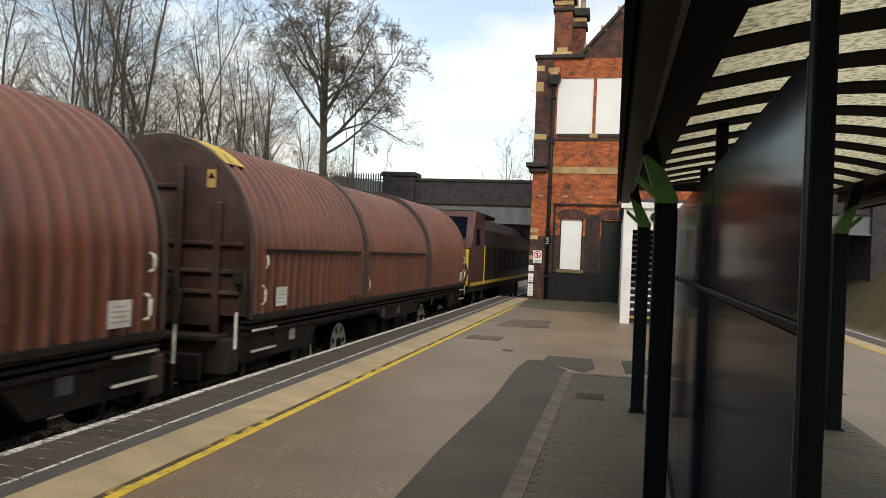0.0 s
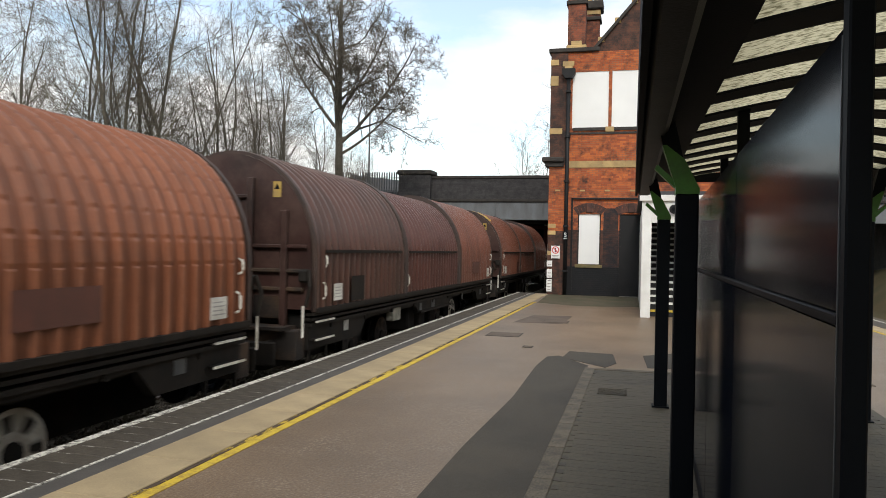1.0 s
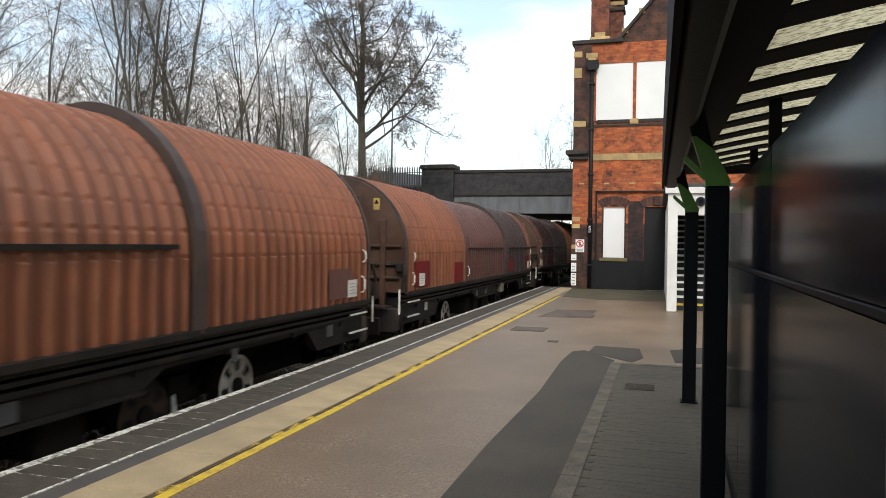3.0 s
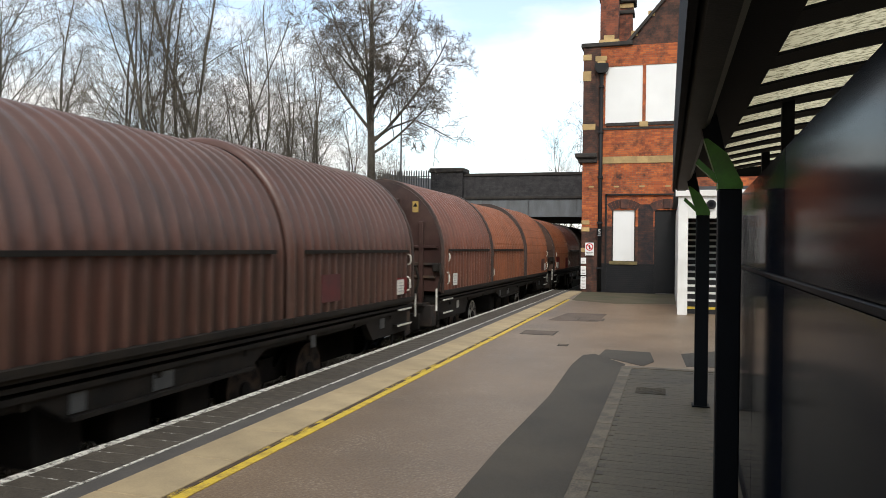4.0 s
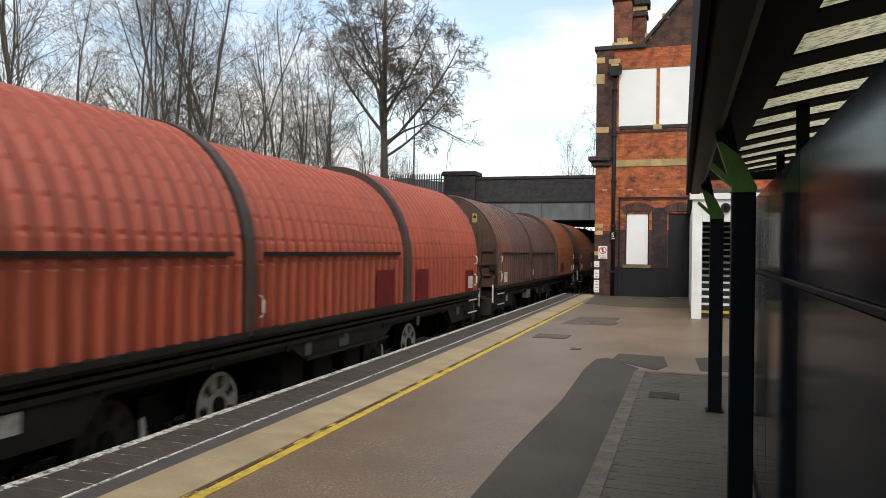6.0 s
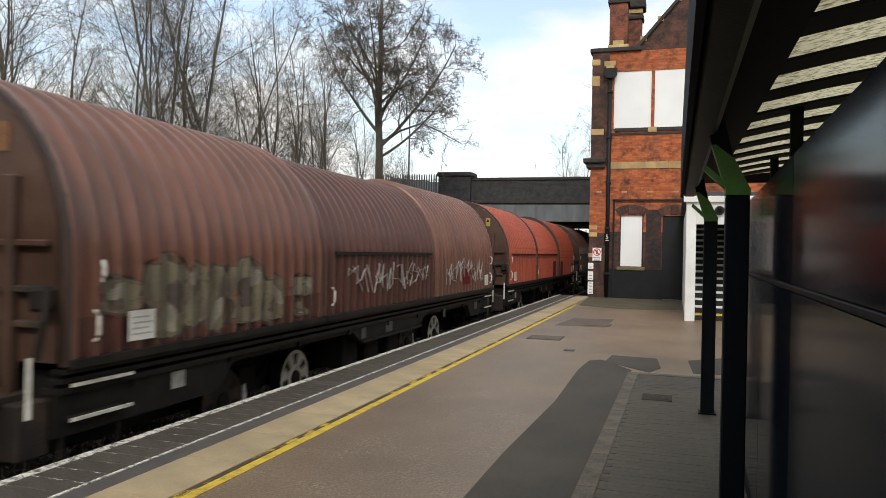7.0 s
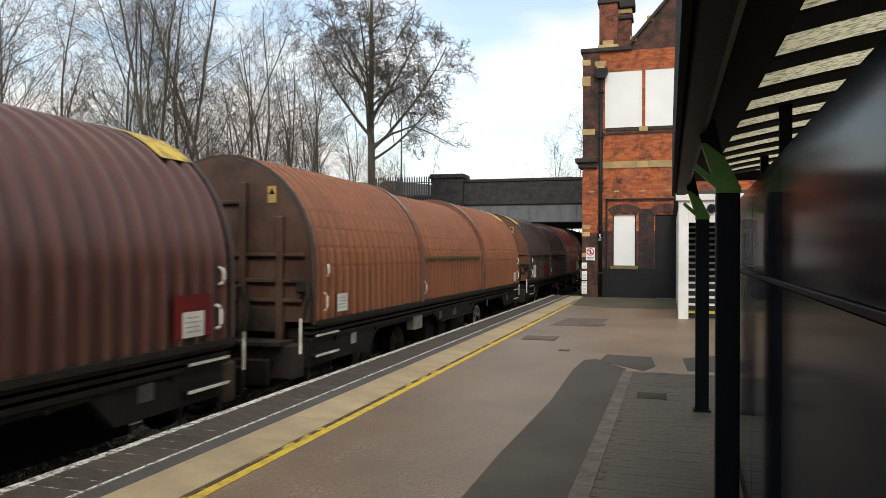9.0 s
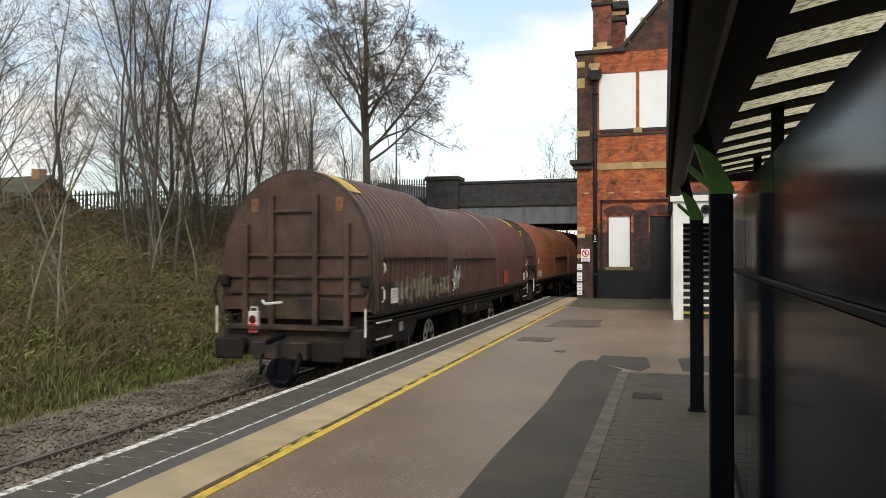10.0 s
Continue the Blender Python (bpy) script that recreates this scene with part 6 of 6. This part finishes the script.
def build_house(x, y, z, w, d, h, rise, rz, wall, roofm, label):
    hs = thing("house", label, "house", "", pose(x, y, z, 0, 0, rz))
    bpart("wall", wall, hs, -w / 2, w / 2, -d / 2, d / 2, -1.5, h)
    bm = bmesh.new()
    prism(bm, [(-d / 2, h), (d / 2, h), (0, h + rise)], "x", -w / 2 + 0.02, w / 2 - 0.02)
    part("gable", bm, wall, hs)
    for s in (-1, 1):
        bm = bmesh.new()
        prism(bm, [(0, h + rise), (s * (d / 2 + 0.3), h - 0.15), (s * (d / 2 + 0.3), h), (0, h + rise + 0.16)], "x", -w / 2 - 0.2, w / 2 + 0.2)
        part("roof", bm, roofm, hs)
    bpart("chimney", wall, hs, w / 2 - 0.85, w / 2 - 0.4, -0.22, 0.22, h + rise * 0.5, h + rise + 0.45)
    for i in range(2):
        wx = -w / 4 + i * w / 2
        win = bpart("window", WHITE_PAINT, hs, wx - 0.55, wx + 0.55, -d / 2 - 0.03, -d / 2 + 0.02, h - 1.7, h - 0.4)
        bpart("pane", PANEL, win, wx - 0.47, wx + 0.47, -d / 2 - 0.04, -d / 2 - 0.02, h - 1.62, h - 0.48)


TAN_BRICK = brickwork("tan_brick", (0.42, 0.22, 0.09), (0.3, 0.15, 0.07), (0.25, 0.2, 0.14), (0.1, 0.07, 0.04), 0.5, 0.75)
MOSSY_ROOF = mat("mossy_roof", (0.075, 0.07, 0.035), (0.05, 0.045, 0.03), 1.5, 0.9, bump=0.4)
FENCE_GREY = mat("weathered_concrete", (0.19, 0.2, 0.19), (0.12, 0.13, 0.12), 2, 0.85, bump=0.3)


def build_far():
    build_house(-31.1, 26.7, 2.4, 8, 2.9, 1.5, 1.3, -5, TAN_BRICK, MOSSY_ROOF, "low tan-brick house with a mossy roof behind the fence")
    build_house(-35.2, 51.2, 3.2, 7, 4, 1.5, 0.5, 34, WHITE_PAINT, WHITE_PAINT, "low white building beyond the fence")
    build_house(-19.5, 55, 4.2, 6, 5, 1.2, 1.7, 60, BRICK, SLATE, "red-brick house with a grey-green roof beyond the bridge")
    w = thing("concrete_fence", "grey concrete panel fence at the top of the bank", "fence")
    for i in range(5):
        bpart("panel", FENCE_GREY, w, -16.3, -16.22, 8.2 + 1.6 * i, 9.75 + 1.6 * i, 1.3, 2.75)
        bpart("post", FENCE_GREY, w, -16.35, -16.2, 9.75 + 1.6 * i, 9.8 + 1.6 * i, 1.2, 2.85)
    lp = thing("street_lamp", "thin grey street lamp column on the road", "street lamp", m=pose(-17.0, 45, 4.2))
    bm = bmesh.new()
    tube(bm, [(0, 0, 0), (0, 0, 6.3), (0.15, 0, 6.6), (0.7, 0, 6.7)], [0.07, 0.045, 0.04, 0.035], 8)
    part("column", bm, GALV, lp)
    bpart("head", GUTTER, lp, 0.5, 1.0, -0.1, 0.1, 6.64, 6.76, bevel=0.02)
    # wall across the line far behind the camera and houses that close the view
    for k, (x, y, rz) in enumerate(((28, 40, 90), (30, 20, 90), (30, 0, 90), (-32, -12, 90), (-30, -32, 90))):
        build_house(x, y, 4.3, 9, 8, 5.2, 2.6, rz, BRICK, SLATE, "two-storey brick house beside the railway cutting")


def litter(name, label, category, count, seed, material, maker, where):
    """Many small loose pieces in one object."""
    r = random.Random(seed)
    v, f = [], []
    for i in range(count):
        maker(r, v, f, *where(r))
    me = bpy.data.meshes.new(name)
    me.from_pydata(v, [], f)
    me.materials.append(material)
    tagged(new(name, me), label, category, kind="stuff")


def chip(r, v, f, x, y, z):
    b, s = len(v), r.uniform(0.018, 0.045)
    q = r.uniform(0, 6.28)
    for dx, dy, dz in ((1, 0, 0), (0, 1, 0), (-1, 0, 0), (0, -1, 0), (0, 0, 0.9), (0, 0, -0.9)):
        a, c = math.cos(q), math.sin(q)
        k = s * r.uniform(0.7, 1.25)
        v.append((x + k * (a * dx - c * dy), y + k * (c * dx + a * dy), z + k * dz + 0.01))
    for t in ((0, 1, 4), (1, 2, 4), (2, 3, 4), (3, 0, 4), (1, 0, 5), (2, 1, 5), (3, 2, 5), (0, 3, 5)):
        f.append(tuple(b + k for k in t))


def blade(r, v, f, x, y, z, lo=0.05, hi=0.22):
    h, w, a, l = r.uniform(lo, hi), r.uniform(0.006, 0.014), r.uniform(0, 6.28), r.uniform(0.05, 0.3)
    b = len(v)
    ca, sa = math.cos(a), math.sin(a)
    v.extend(((x - w * ca, y - w * sa, z - 0.03), (x + w * ca, y + w * sa, z - 0.03), (x + w * ca * 0.7 - sa * l * 0.4, y + w * sa * 0.7 + ca * l * 0.4, z + h * 0.6), (x - w * ca * 0.7 - sa * l * 0.4, y - w * sa * 0.7 + ca * l * 0.4, z + h * 0.6), (x - sa * l, y + ca * l, z + h)))
    f.extend(((b, b + 1, b + 2, b + 3), (b + 3, b + 2, b + 4)))


def cane(r, v, f, x, y, z):
    """An arching bramble cane."""
    a, l, h = r.uniform(0, 6.28), r.uniform(0.4, 1.4), r.uniform(0.2, 0.75)
    b, n = len(v), 6
    for k in range(n + 1):
        u = k / n
        px, py, pz = x + math.cos(a) * l * u, y + math.sin(a) * l * u, z + h * math.sin(math.pi * u * 0.85)
        w = 0.008
        v.extend(((px - w, py, pz), (px + w, py, pz), (px, py, pz + 1.6 * w)))
    for k in range(n):
        for j in range(3):
            p, q = b + 3 * k, b + 3 * (k + 1)
            f.append((p + j, p + (j + 1) % 3, q + (j + 1) % 3, q + j))


def leaf(r, v, f, x, y, z):
    b, s = len(v), r.uniform(0.02, 0.06)
    z += r.uniform(0.02, 0.6) ** 1.5
    d = Vector((r.gauss(0, 1), r.gauss(0, 1), r.gauss(0, 0.6) + 0.8)).normalized()
    a = d.orthogonal().normalized()
    c = d.cross(a)
    p = Vector((x, y, z))
    for q in (p - a * s, p + c * s * 0.5, p + a * s, p - c * s * 0.5):
        v.append(tuple(q))
    f.append((b, b + 1, b + 2, b + 3))


def scatter(x0, x1, y0, y1, clump=0.0, cell=1.1, seed=0):
    def where(r):
        while True:
            x, y = r.uniform(x0, x1), r.uniform(y0, y1)
            if noise.noise((x * cell, y * cell, seed)) > clump or clump == 0.0:
                return x, y, ground_z(x, y)
    return where


def ballast_place(r):
    x, y = r.uniform(-9.3, -4.6), r.uniform(2.5, 22)
    u = max(0, min(1, (x + 9.3) / 0.8))
    return x, y, -0.84 + 0.15 * u + r.uniform(-0.01, 0.02)


def grit(r, v, f, x, y, z):
    """A flat crumb of stone."""
    b, k, a = len(v), r.uniform(0.004, 0.011), r.uniform(0, 6.28)
    for i in range(5):
        c = a + 1.2566 * i
        v.append((x + k * r.uniform(0.6, 1.5) * math.cos(c), y + k * r.uniform(0.8, 2.5) * math.sin(c), z))
    v.append((x, y, z + 0.006))
    f.extend((b + i, b + (i + 1) % 5, b + 5) for i in range(5))


def kerb_place(r):
    y = r.uniform(1.6, 9.6)
    return -0.64 + 0.006 * y + r.gauss(0, 0.05), y, 0.016


build_platform()
litter("platform_grit", "pale grit and dry crumbs along the kerb", "litter", 34, 21, KERB, grit, kerb_place)
plant_trees()
last_leaves()
build_fence()
build_far()
litter("ballast_chips", "loose grey-brown ballast stones", "ballast", 22000, 1, STONE_CHIP, chip, ballast_place)
litter("verge_grass", "tufts of rough green grass on the verge", "grass", 46000, 2, GRASS, blade, scatter(-11.9, -8.5, 2, 26, -0.95, 0.9, 2))
litter("bank_grass", "dry grass on the railway bank", "grass", 9000, 3, mat("dry_grass", (0.19, 0.15, 0.06), (0.1, 0.1, 0.035), 1, 0.9, bump=0), blade, scatter(-17, -10.5, 2, 34, -0.05, 0.6, 4))
litter("brambles", "tangled brown bramble canes on the bank", "brambles", 5200, 4, BRAMBLE, cane, scatter(-17, -9.8, 3, 36, -0.1, 0.7, 7))
litter("bank_leaves", "green weeds and ivy leaves on the bank", "weeds", 18000, 5, LEAF, leaf, scatter(-14, -9.4, 3, 30, 0.02, 0.8, 9))
litter("dead_leaves", "brown dead leaves and stems on the bank", "undergrowth", 34000, 6, mat("dead_leaf", (0.15, 0.1, 0.045), (0.08, 0.062, 0.028), 1, 0.9, bump=0), leaf, scatter(-17, -9.6, 3, 36, -0.2, 0.6, 12))


def motions():
    half = [0.5 * i for i in range(21)]
    for w, n in TRAIN:
        walk(w, [(t, pose(TRACK_X, travelled(t) - PITCH * (n - 1), RAIL_Z)) for t in half])
    walk(LOCO, [(t, pose(TRACK_X, travelled(t) + PITCH + 1.55, RAIL_Z)) for t in half])
    for ws in WHEELS:
        y = ws.location.y
        walk(ws, [(i / 30, Matrix.Translation((0, y, WHEEL_R)) @ Matrix.Rotation(-(travelled(i / 30) / WHEEL_R) % (2 * math.pi), 4, "X")) for i in range(301)])


motions()
